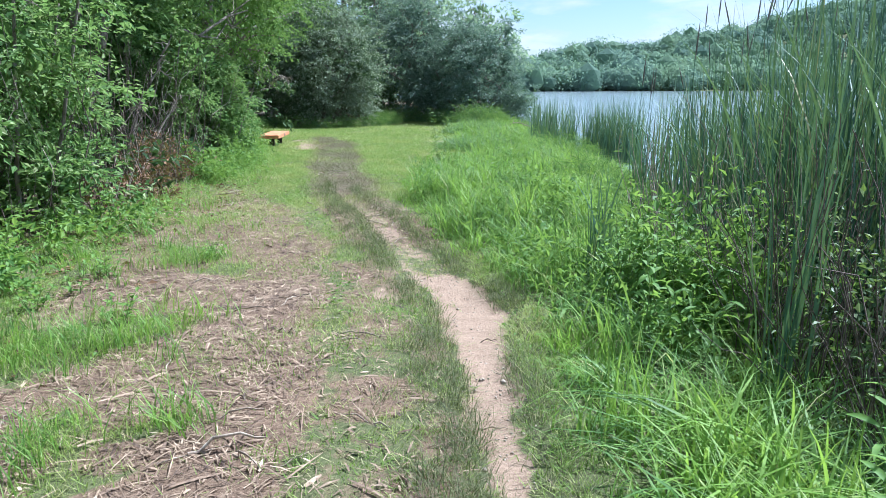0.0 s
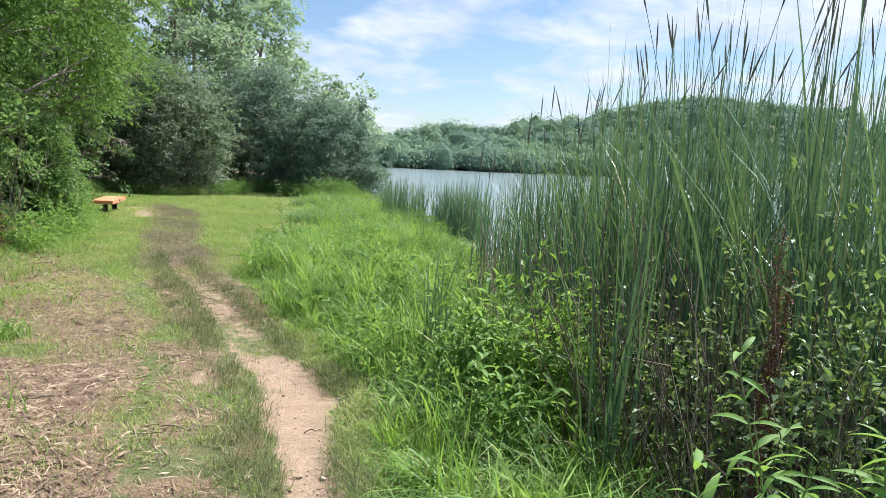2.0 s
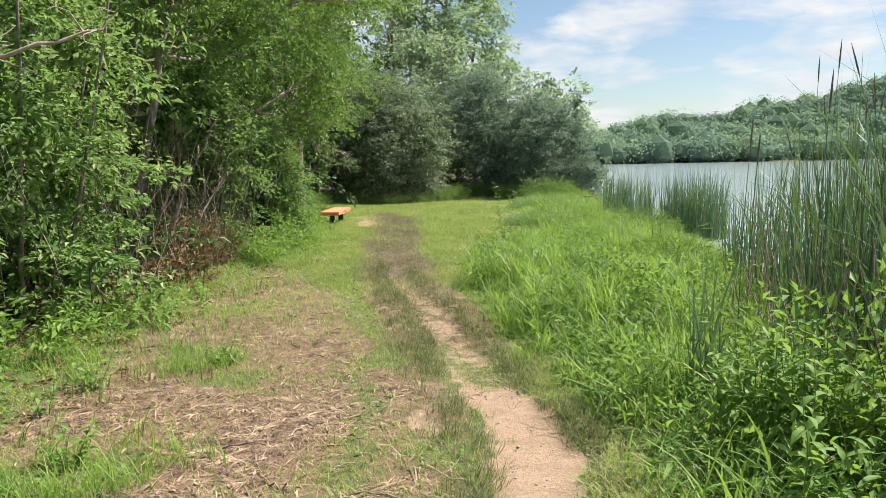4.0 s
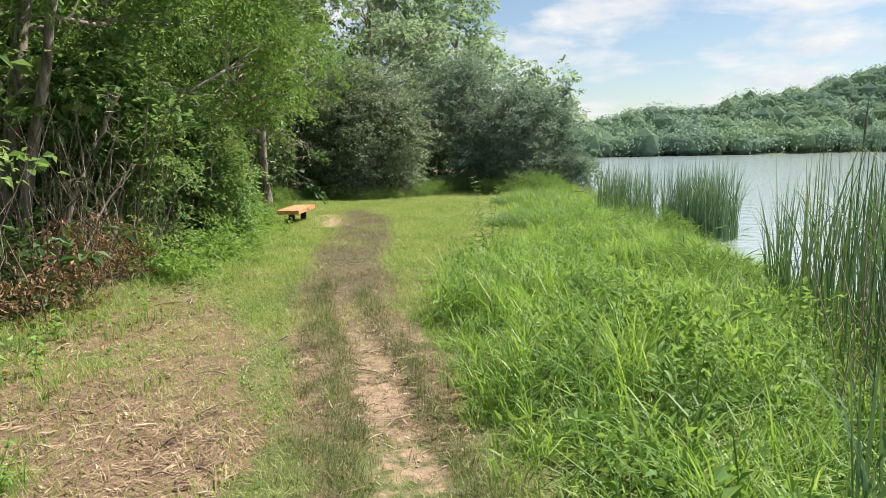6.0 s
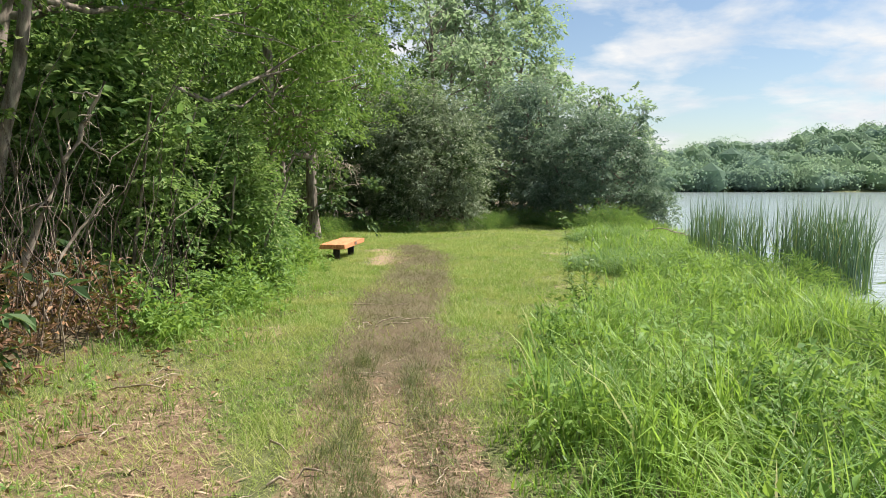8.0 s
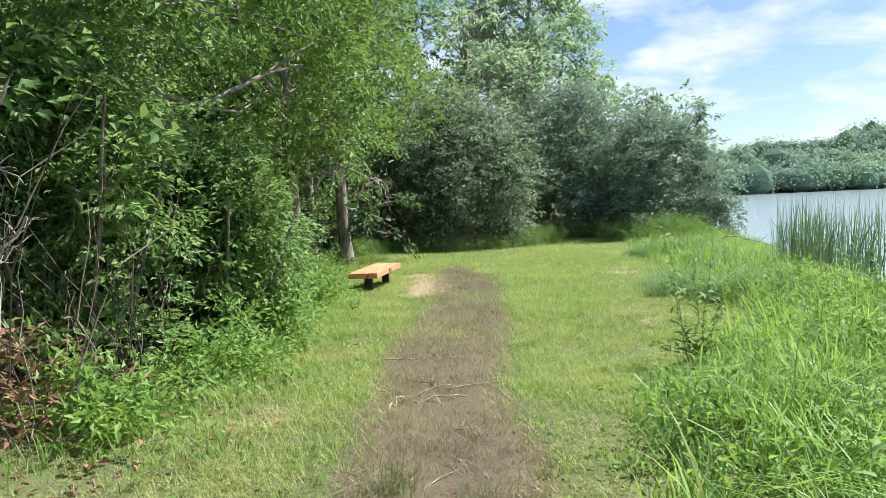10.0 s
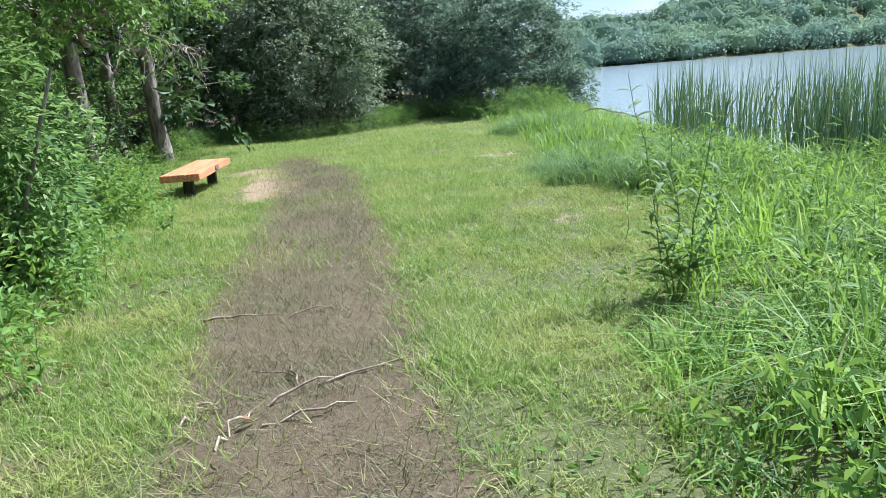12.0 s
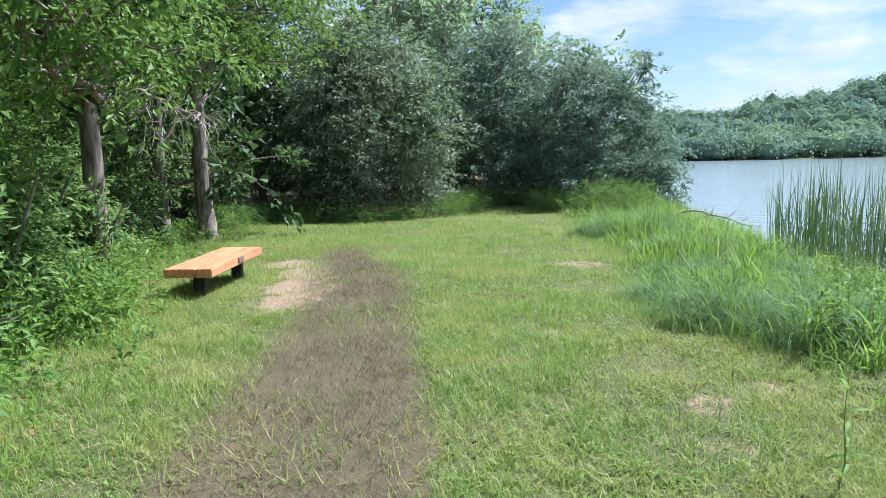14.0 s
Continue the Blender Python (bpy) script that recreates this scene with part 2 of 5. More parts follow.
def ragged(channel):
    add = gn.new("ShaderNodeMath")
    add.operation = "MULTIPLY_ADD"
    add.inputs[1].default_value = 0.9
    gl.new(g_mid.outputs[0], add.inputs[0])
    gl.new(parts.outputs[channel], add.inputs[2])
    r = ramp(gn, [(0.85, (0, 0, 0)), (1.0, (1, 1, 1))])
    gl.new(add.outputs[0], r.inputs[0])
    return r.outputs[0]


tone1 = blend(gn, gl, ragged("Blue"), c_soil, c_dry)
tone2 = blend(gn, gl, ragged("Green"), tone1, c_chip)
tone3 = blend(gn, gl, ragged("Red"), tone2, c_dirt)
g_bsdf = gn.new("ShaderNodeBsdfPrincipled")
g_bsdf.inputs["Roughness"].default_value = 0.92
g_bsdf.inputs["Specular IOR Level"].default_value = 0.2
gl.new(tone3, g_bsdf.inputs["Base Color"])
g_bump = gn.new("ShaderNodeBump")
g_bump.inputs["Strength"].default_value, g_bump.inputs["Distance"].default_value = 0.7, 0.02
gl.new(g_fine.outputs[0], g_bump.inputs["Height"])
gl.new(g_bump.outputs[0], g_bsdf.inputs["Normal"])
gl.new(g_bsdf.outputs[0], gn.new("ShaderNodeOutputMaterial").inputs["Surface"])

# lake water: smooth, small ripples; base colour lightened to stand for reflected sky
M_WATER, an, al = material("lake_water")
w_bsdf = an.new("ShaderNodeBsdfPrincipled")
w_bsdf.inputs["Base Color"].default_value = (0.29, 0.345, 0.36, 1)
w_bsdf.inputs["Roughness"].default_value = 0.12
w_bsdf.inputs["IOR"].default_value = 1.5
w_c = an.new("ShaderNodeTexCoord")
w_m = an.new("ShaderNodeMapping")
w_m.inputs["Scale"].default_value = (0.5, 1.4, 1.0)
al.new(w_c.outputs["Object"], w_m.inputs["Vector"])
w_n = an.new("ShaderNodeTexNoise")
w_n.inputs["Scale"].default_value, w_n.inputs["Detail"].default_value = 1.6, 6.0
al.new(w_m.outputs[0], w_n.inputs["Vector"])
w_b = an.new("ShaderNodeBump")
w_b.inputs["Strength"].default_value, w_b.inputs["Distance"].default_value = 0.6, 0.08
al.new(w_n.outputs[0], w_b.inputs["Height"])
al.new(w_b.outputs[0], w_bsdf.inputs["Normal"])
al.new(w_bsdf.outputs[0], an.new("ShaderNodeOutputMaterial").inputs["Surface"])

# ---- plan of the ground ----
WATER_Z = -0.92
rng = np.random.default_rng(7)


def along(pairs):
    ys, xs = [p[0] for p in pairs], [p[1] for p in pairs]
    return lambda y: np.interp(y, ys, xs)


SHORE = along([(-1500, -30), (-60, 0.5), (-20, 2.6), (3, 3.6), (8, 4.0), (14, 4.8), (20, 5.0), (26, 4.6), (33, 4.6), (40, 5.6), (46, 5.6), (60, 3.0), (120, -8), (260, -40), (400, -90)])
PATH_L = along([(0, 0.27), (2.6, 0.24), (3.7, 0.12), (4.8, 0.02), (5.84, -0.13), (7.5, -0.57), (9.2, -0.95), (10.5, -1.36), (12.0, -1.76), (14, -2.1)])
PATH_R = along([(0, 0.38), (2.6, 0.40), (3.5, 0.40), (4.3, 0.39), (5.2, 0.49), (6.2, 0.28), (7.7, -0.20), (9.1, -0.55), (10.0, -0.86), (12.0, -1.45), (14, -1.9)])
DRY_L = along([(8, -1.0), (10, -1.35), (12, -1.95), (14.7, -2.6), (16.5, -2.92), (18.7, -3.22), (21, -3.5), (24.2, -4.05), (27.5, -4.6)])
DRY_R = along([(8, -0.7), (10, -0.75), (12, -1.05), (14.5, -1.68), (15.5, -1.76), (17.8, -2.02), (21, -2.46), (24.4, -3.1), (27.5, -4.4)])
CHIP_L = along([(0, -1.8), (2.7, -2.1), (3.6, -2.4), (5, -2.7), (7.7, -3.1), (10, -3.6), (13, -3.9)])
CHIP_R = along([(0, -0.75), (2.7, -0.83), (4.1, -0.95), (6, -1.25), (7.7, -1.4), (10, -2.2), (12, -3.2), (13, -3.6)])
WOODS = along([(-30, -3.6), (0, -3.3), (4, -3.3), (6.4, -3.9), (8, -3.7), (12.6, -4.05), (14.7, -4.3), (16, -4.6), (18, -4.95), (20, -5.4), (22.5, -6.4), (27, -7.8), (33, -8.8), (36, -7.6), (38, -5.0), (41, -3.2), (43, -2.0), (44, 1.0), (46, 5)])
TALL = along([(-4, 0.75), (0, 0.7), (3, 0.6), (5.2, 0.66), (6.3, 0.46), (7.6, 0.08), (9, -0.32), (11, -0.65), (13, -0.75), (14.5, -0.55), (16, -0.1), (18, 0.8), (19, 0.7), (20.2, 0.25), (22.2, -0.05), (24, 0.3), (27, 0.5), (33, 0.35), (38, 0.3), (42, 0)])


def lumps(x, y):
    return (0.035 * np.sin(1.1 * x + 0.7 * y) + 0.03 * np.sin(0.63 * x - 1.23 * y + 1.0) + 0.012 * np.sin(4.1 * x + 2.3 * y) * np.sin(3.3 * y - 2.0 * x))


def ground_z(x, y):
    x, y = np.asarray(x, float), np.asarray(y, float)
    base = -0.05 - 0.0148 * np.clip(y, -5, 45)
    z = base + lumps(x, y) * 0.7
    inside = np.clip((x - PATH_L(y) + 0.12) / 0.15, 0, 1) * np.clip((PATH_R(y) + 0.12 - x) / 0.15, 0, 1) * (y < 14)
    z = z - 0.045 * inside
    s = SHORE(y)
    low = np.clip((x - (s - 2.6)) / 3.0, 0, 1)
    low = low * low * (3 - 2 * low)
    z = z * (1 - low) + (WATER_Z - 0.18) * low
    bed = np.clip((x - s) / 20, 0, 1)
    z = z - 2.5 * bed
    woods = np.clip((WOODS(y) - x) / 6, 0, 1)
    z = z + 0.35 * woods
    far = y - (206 + 0.30 * x)
    ridge = 1.8 + np.clip((x - 15) * 0.17, 0, 34) + 1.6 * np.sin(x * 0.045) + 0.8 * np.sin(x * 0.13 + 1)
    rise = np.clip(far / 75, 0, 1)
    rise = rise * rise * (3 - 2 * rise)
    hill = WATER_Z - 2.7 + np.clip((far + 8) / 10, 0, 1) * 3.2 + rise * ridge
    return np.where(far > -8, np.maximum(z, hill), z)


def gz(x, y):
    return float(ground_z(x, y))


# ---- mesh helpers ----


def raw(name, verts, faces, mat, parent=None, smooth=False, label=""):
    """One mesh object from arrays of corners and of triangles or quads."""
    verts, faces = np.ascontiguousarray(verts, np.float32), np.ascontiguousarray(faces, np.int32)
    me = bpy.data.meshes.new(name)
    n, k = faces.shape
    me.vertices.add(len(verts))
    me.vertices.foreach_set("co", verts.ravel())
    me.loops.add(n * k)
    me.loops.foreach_set("vertex_index", faces.ravel())
    me.polygons.add(n)
    me.polygons.foreach_set("loop_start", np.arange(0, n * k, k, dtype=np.int32))
    me.polygons.foreach_set("use_smooth", np.full(n, smooth))
    me.update(calc_edges=True)
    me.materials.append(mat)
    ob = new(name, me)
    if parent:
        ob.parent = parent
    if label:
        tagged(ob, label)
    return ob


def part(name, bm, mat, parent=None, label=""):
    me = bpy.data.meshes.new(name)
    bm.to_mesh(me)
    bm.free()
    me.materials.append(mat)
    ob = new(name, me)
    if parent:
        ob.parent = parent
    if label:
        tagged(ob, label)
    return ob


def base(name, x, y, z, turn=0.0):
    ob = new(name)
    ob.empty_display_size = 0.1
    ob.matrix_world = pose(x, y, z, 0, 0, turn)
    return ob


def tube(points, radii, sides=7):
    """Corners and quads of a tapered, bent round bar with a closed tip."""
    pts = np.asarray(points, float)
    d = np.gradient(pts, axis=0)
    d /= np.linalg.norm(d, axis=1)[:, None] + 1e-9
    up = np.where(np.abs(d[:, 2:3]) > 0.9, [[1.0, 0, 0]], [[0, 0, 1.0]])
    a = np.cross(d, up)
    a /= np.linalg.norm(a, axis=1)[:, None] + 1e-9
    b = np.cross(d, a)
    ang = np.linspace(0, 2 * np.pi, sides, endpoint=False)
    ring = np.cos(ang)[None, :, None] * a[:, None] + np.sin(ang)[None, :, None] * b[:, None]
    v = pts[:, None] + ring * np.asarray(radii, float)[:, None, None]
    n = len(pts)
    i, j = np.meshgrid(np.arange(n - 1), np.arange(sides), indexing="ij")
    k = (j + 1) % sides
    f = np.stack([i * sides + j, i * sides + k, (i + 1) * sides + k, (i + 1) * sides + j], -1).reshape(-1, 4)
    return v.reshape(-1, 3), f


def join(chunks):
    vs, fs, at = [], [], 0
    for v, f in chunks:
        vs.append(v)
        fs.append(f + at)
        at += len(v)
    return np.concatenate(vs), np.concatenate(fs)


def bent(start, end, sag=0.1, n=6, wild=0.05):
    """Points of a crooked line."""
    start, end = np.asarray(start, float), np.asarray(end, float)
    t = np.linspace(0, 1, n)[:, None]
    long = np.linalg.norm(end - start)
    p = start + (end - start) * t
    p[:, 2] += sag * long * np.sin(np.pi * t[:, 0])
    p[1:-1] += rng.normal(0, wild * long, (n - 2, 3))
    return p


def leaves(place, way, normal, long, wide, fold=0.25):
    """Folded pointed leaves as pairs of triangles: place is each leaf's foot."""
    way = way / (np.linalg.norm(way, axis=1)[:, None] + 1e-9)
    side = np.cross(way, normal)
    side /= np.linalg.norm(side, axis=1)[:, None] + 1e-9
    up = np.cross(side, way)
    L, W = np.asarray(long)[:, None], np.asarray(wide)[:, None]
    mid = place + way * L * 0.45
    v = np.stack([place, mid + side * W * 0.5 + up * W * fold, place + way * L - up * L * 0.08, mid - side * W * 0.5 + up * W * fold], 1)
    n = len(place)
    o = (np.arange(n) * 4)[:, None]
    f = np.stack([o + [0, 1, 2], o + [0, 2, 3]], 1).reshape(-1, 3)
    return v.reshape(-1, 3), f


def blades(x, y, z, high, wide, lean, turn, segs=3, droop=0.5, full=False):
    """Grass blades: ribbons that narrow to a point and bend over."""
    n = len(x)
    ways = np.stack([np.cos(turn), np.sin(turn), np.zeros(n)], 1)
    side = np.stack([-np.sin(turn + rng.normal(0, 0.6, n)), np.cos(turn), np.zeros(n)], 1)
    root = np.stack([x, y, z], 1)
    rows = []
    for i in range(segs + 1):
        t = i / segs
        p = root + ways * (high * lean * t ** 1.8)[:, None]
        p[:, 2] += high * (t - droop * lean * t ** 2.6)
        w = wide * (1 - t ** 3) if full else wide * (1 - t) * (0.8 + 0.6 * t)
        if i < segs:
            rows += [p + side * (w / 2)[:, None], p - side * (w / 2)[:, None]]
        else:
            rows.append(p)
    v = np.stack(rows, 1)
    k = v.shape[1]
    tri = []
    for i in range(segs - 1):
        a = 2 * i
        tri += [[a, a + 1, a + 3], [a, a + 3, a + 2]]
    tri.append([2 * segs - 2, 2 * segs - 1, 2 * segs])
    f = (np.arange(n) * k)[:, None, None] + np.array(tri)[None]
    return v.reshape(-1, 3), f.reshape(-1, 3)


def units(n):
    v = rng.normal(0, 1, (n, 3))
    return v / np.linalg.norm(v, axis=1)[:, None]


def foliage(lobes, clumps, per, long, spread, slim=0.5, hang=0.3, shell=0.55, floor=None):
    """Leaf clumps in a set of lobes (x, y, z, rx, ry, rz), thicker towards the outside, with gaps."""
    lobes = np.asarray(lobes, float)
    vol = lobes[:, 3] * lobes[:, 4] + lobes[:, 4] * lobes[:, 5] + lobes[:, 3] * lobes[:, 5]
    pick = rng.choice(len(lobes), clumps, p=vol / vol.sum())
    u = units(clumps)
    r = shell + (1 - shell) * rng.random(clumps) ** 0.8
    r *= 1 + 0.22 * np.sin(u[:, 0] * 7 + pick * 2.1) * np.sin(u[:, 1] * 6 + pick) + 0.16 * np.sin(u[:, 2] * 11 + u[:, 0] * 9 + pick)
    r *= 1 + 0.5 * rng.random(clumps) ** 5
    c = lobes[pick, :3] + u * r[:, None] * lobes[pick, 3:]
    k = 2.0 / max(float(np.median(lobes[:, 3])), 0.4)
    gap = np.sin(c[:, 0] * 1.6 * k + 1.7 * np.sin(c[:, 2] * 1.5 * k)) * np.sin(c[:, 1] * 1.5 * k + c[:, 2] * 1.2 * k)
    gap += 0.5 * np.sin(c[:, 0] * 4.1 * k + c[:, 1] * 3.3 * k) * np.sin(c[:, 2] * 4.7 * k)
    c, u = c[gap > -0.5], u[gap > -0.5]
    n = len(c) * per
    who = np.repeat(np.arange(len(c)), per)
    out = u[who] * [1, 1, 0.5] + rng.normal(0, 0.7, (n, 3)) - [0, 0, hang]
    # leaves sit in twig-like rows that point away from the middle of the lobe
    t = rng.random(n)
    twig = u * [1, 1, 0.45] + rng.normal(0, 0.45, u.shape) - [0, 0, hang * 0.7]
    p = c[who] + twig[who] * (spread * (t * 2.6 - 0.9))[:, None] + rng.normal(0, spread * 0.2, (n, 3))
    nor = np.array([0, 0, 1.0]) + 0.6 * u[who] + rng.normal(0, 0.55, (n, 3))
    L = long * rng.uniform(0.6, 1.25, n)
    if floor is not None:
        keep = p[:, 2] > ground_z(p[:, 0], p[:, 1]) + floor
        p, out, nor, L = p[keep], out[keep], nor[keep], L[keep]
    return leaves(p, out, nor, L, L * slim)


def sprays(lobes, count, per, long, reach, slim=0.5, hang=0.3, floor=0.03, bare=-0.38):
    """Crown of flat leafy sprays that point out of the lobes and hang over, with large leaves filling the inside."""
    lobes = np.asarray(lobes, float)
    area = lobes[:, 3] * lobes[:, 4] + lobes[:, 4] * lobes[:, 5] + lobes[:, 3] * lobes[:, 5]
    pick = rng.choice(len(lobes), count, p=area / area.sum())
    u = units(count)
    foot = lobes[pick, :3] + u * (0.35 + 0.5 * rng.random(count) ** 0.6)[:, None] * lobes[pick, 3:]
    k = 1.7 / max(float(np.median(lobes[:, 3])), 0.5)
    gap = np.sin(foot[:, 0] * 1.6 * k + 1.7 * np.sin(foot[:, 2] * 1.5 * k)) * np.sin(foot[:, 1] * 1.5 * k + foot[:, 2] * 1.2 * k)
    foot, u = foot[gap > bare], u[gap > bare]
    out = u * [1, 1, 0.4] + rng.normal(0, 0.35, u.shape) - [0, 0, hang * 0.5]
    out /= np.linalg.norm(out, axis=1)[:, None]
    side = np.cross(out, [0, 0, 1.0]) + rng.normal(0, 0.2, u.shape)
    side /= np.linalg.norm(side, axis=1)[:, None]
    size = reach * rng.uniform(0.55, 1.45, len(foot))
    who = np.repeat(np.arange(len(foot)), per)
    n = len(who)
    t, hand = rng.random(n) ** 0.8, rng.choice([-1.0, 1.0], n)
    across = hand * rng.random(n) * 0.45 * (1.1 - 0.8 * t)
    p = foot[who] + out[who] * (size[who] * t)[:, None] + side[who] * (size[who] * across)[:, None]
    p[:, 2] -= size[who] * hang * (0.7 * t ** 2 + 0.5 * np.abs(across))
    p += rng.normal(0, 0.05, (n, 3)) * size[who][:, None]
    way = out[who] * 0.7 + side[who] * (hand * 0.7)[:, None] + rng.normal(0, 0.35, (n, 3)) - [0, 0, hang * 0.6]
    nor = np.array([0, 0, 1.0]) + 0.4 * u[who] + rng.normal(0, 0.4, (n, 3))
    L = long * rng.uniform(0.6, 1.3, n)
    m = n // 7
    pick = rng.choice(len(lobes), m, p=area / area.sum())
    q = lobes[pick, :3] + units(m) * (0.55 * rng.random(m) ** 0.5)[:, None] * lobes[pick, 3:]
    p, way, nor, L = np.concatenate([p, q]), np.concatenate([way, rng.normal(0, 1, (m, 3))]), np.concatenate([nor, rng.normal(0, 1, (m, 3))]), np.concatenate([L, long * rng.uniform(1.3, 2.1, m)])
    keep = p[:, 2] > ground_z(p[:, 0], p[:, 1]) + floor
    return leaves(p[keep], way[keep], nor[keep], L[keep], L[keep] * slim)


# ---- ground and water ----


def spaced(lo, hi, step, reach, grow=1.22):
    inner = list(np.arange(lo, hi + 1e-6, step))
    s, a = step, [lo]
    while a[-1] > -reach:
        s *= grow
        a.append(a[-1] - s)
    s, b = step, [inner[-1]]
    while b[-1] < reach:
        s *= grow
        b.append(b[-1] + s)
    return np.array(a[:0:-1] + inner + b[1:])


gx, gy = spaced(-6.0, 5.6, 0.11, 1600), spaced(-1.0, 30.0, 0.12, 1600)
GX, GY = np.meshgrid(gx, gy, indexing="ij")
GZ = ground_z(GX, GY) + rng.normal(0, 0.006, GX.shape) * (np.abs(GY - 14) < 18) * (np.abs(GX) < 7)
ni, nj = GX.shape
ii, jj = np.meshgrid(np.arange(ni - 1), np.arange(nj - 1), indexing="ij")
gf = np.stack([ii * nj + jj, (ii + 1) * nj + jj, (ii + 1) * nj + jj + 1, ii * nj + jj + 1], -1).reshape(-1, 4)
ground = raw("ground", np.stack([GX, GY, GZ], -1).reshape(-1, 3), gf, M_GROUND, smooth=True)
tagged(ground, "trodden lakeside ground with dirt path, grass and wood chips", "ground", kind="structure")


def patchy(x, y, s=1.0):
    return 0.5 + 0.25 * (np.sin(2.7 * s * x + 1.3 * np.sin(1.9 * s * y)) + np.sin(2.3 * s * y + 1.1 * np.sin(3.1 * s * x + 0.6)))


def band(x, lo, hi, soft):
    return np.clip((x - lo + soft) / soft, 0, 1) * np.clip((hi + soft - x) / soft, 0, 1)


def spot(x, y, cx, cy, rx, ry):
    return np.clip(1.4 - np.hypot((x - cx) / rx, (y - cy) / ry), 0, 1)


def dirt_at(x, y):
    wob = 0.035 * np.sin(3.3 * y + 1) + 0.02 * np.sin(8.7 * y) + 0.015 * np.sin(17 * y + 2)
    d = (0.62 + 0.6 * patchy(x, y, 2.3)) * band(x, PATH_L(y) + 0.04 + wob, PATH_R(y) - 0.05 + 0.7 * wob, 0.09) * (0.55 * np.clip((13.2 - y) / 1.5, 0, 1) + 0.45 * np.clip((6.9 - y) / 0.9, 0, 1))
    d = np.maximum(d, 0.66 * spot(x + 0.05 * np.sin(9 * y), y, -0.42, 5.75, 0.2, 0.6))
    for cx, cy, rx, ry in ((-3.8, 22.7, 0.4, 0.9), (-4.0, 22.0, 0.45, 0.8), (-4.15, 23.2, 0.55, 1.1), (-4.4, 24.4, 0.6, 1.0), (-4.95, 25.4, 0.6, 0.6)):
        d = np.maximum(d, 0.68 * spot(x + 0.05 * np.sin(3.1 * y), y, cx, cy, rx, ry))
    for cx, cy, rx, ry in ((-0.2, 18.4, 0.3, 0.35), (0.25, 18.7, 0.2, 0.25), (-0.35, 17.7, 0.2, 0.25), (-0.3, 25.2, 0.6, 0.7), (-1.5, 27.4, 0.5, 0.6)):
        d = np.maximum(d, 0.5 * spot(x + 0.08 * np.sin(7 * y), y, cx, cy, rx, ry))
    return d


def chip_at(x, y):
    c = (0.62 + 0.55 * patchy(x, y, 1.1)) * band(x, CHIP_L(y), CHIP_R(y), 0.55) * np.clip((13.4 - y) / 2.0, 0, 1) * (1 - 0.3 * np.clip((y - 6) / 3, 0, 1))
    c = np.maximum(c, 0.75 * band(x, PATH_L(y) - 0.35, PATH_R(y) + 0.2, 0.3) * np.clip((y - 6.5) / 2, 0, 1) * np.clip((13.5 - y) / 2, 0, 1))
    c = np.maximum(c, 0.5 * spot(x, y, -3.3, 13.6, 0.4, 0.8))
    for cx, cy, rx, ry in ((-1.35, 3.2, 0.22, 0.14), (-1.55, 2.75, 0.25, 0.14), (-2.05, 4.5, 0.4, 0.5), (-2.5, 4.0, 0.35, 0.5), (-1.9, 6.4, 0.3, 0.3), (-2.5, 7.0, 0.35, 0.3), (-1.75, 3.1, 0.2, 0.3)):
        c = c * (1 - 0.85 * spot(x + 0.09 * np.sin(6.1 * y) + 0.05 * np.sin(15 * y), y + 0.08 * np.sin(7.3 * x), cx, cy, rx, ry))
    c = np.maximum(c, (0.25 + 0.55 * patchy(x, y, 2.6)) * band(x, PATH_L(y) - 0.62, PATH_L(y) - 0.12, 0.15) * np.clip((8.5 - y) / 1.5, 0, 1))
    return np.maximum(c, 0.38 * band(x, -1.1, 0.1, 0.3) * (y < 7))


def dry_at(x, y):
    return (0.86 + 0.3 * patchy(x, y, 0.9)) * band(x, DRY_L(y) + 0.1, DRY_R(y) - 0.12, 0.5) * np.clip((y - 9.2) / 3.0, 0, 1) * np.clip((28.5 - y) / 2.0, 0, 1)


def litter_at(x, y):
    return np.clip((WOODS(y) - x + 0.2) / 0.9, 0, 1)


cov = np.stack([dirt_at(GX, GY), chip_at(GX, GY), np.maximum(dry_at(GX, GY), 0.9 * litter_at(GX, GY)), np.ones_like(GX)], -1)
near = (GY > -40) & (GY < 80) & (np.abs(GX) < 60)
cov[~near, :3] = 0
attr = ground.data.attributes.new("cover", "FLOAT_COLOR", "POINT")
attr.data.foreach_set("color", cov.reshape(-1).astype(np.float32))

wx, wy = spaced(-40, 60, 10, 1600, 1.5), spaced(-40, 80, 10, 1600, 1.5)
WX, WY = np.meshgrid(wx, wy, indexing="ij")
a, b = WX.shape
ii, jj = np.meshgrid(np.arange(a - 1), np.arange(b - 1), indexing="ij")
wf = np.stack([ii * b + jj, (ii + 1) * b + jj, (ii + 1) * b + jj + 1, ii * b + jj + 1], -1).reshape(-1, 4)
water = raw("water", np.stack([WX, WY, np.full_like(WX, WATER_Z)], -1).reshape(-1, 3), wf, M_WATER, smooth=True)
tagged(water, "pale calm lake water with small ripples", "lake", kind="structure")

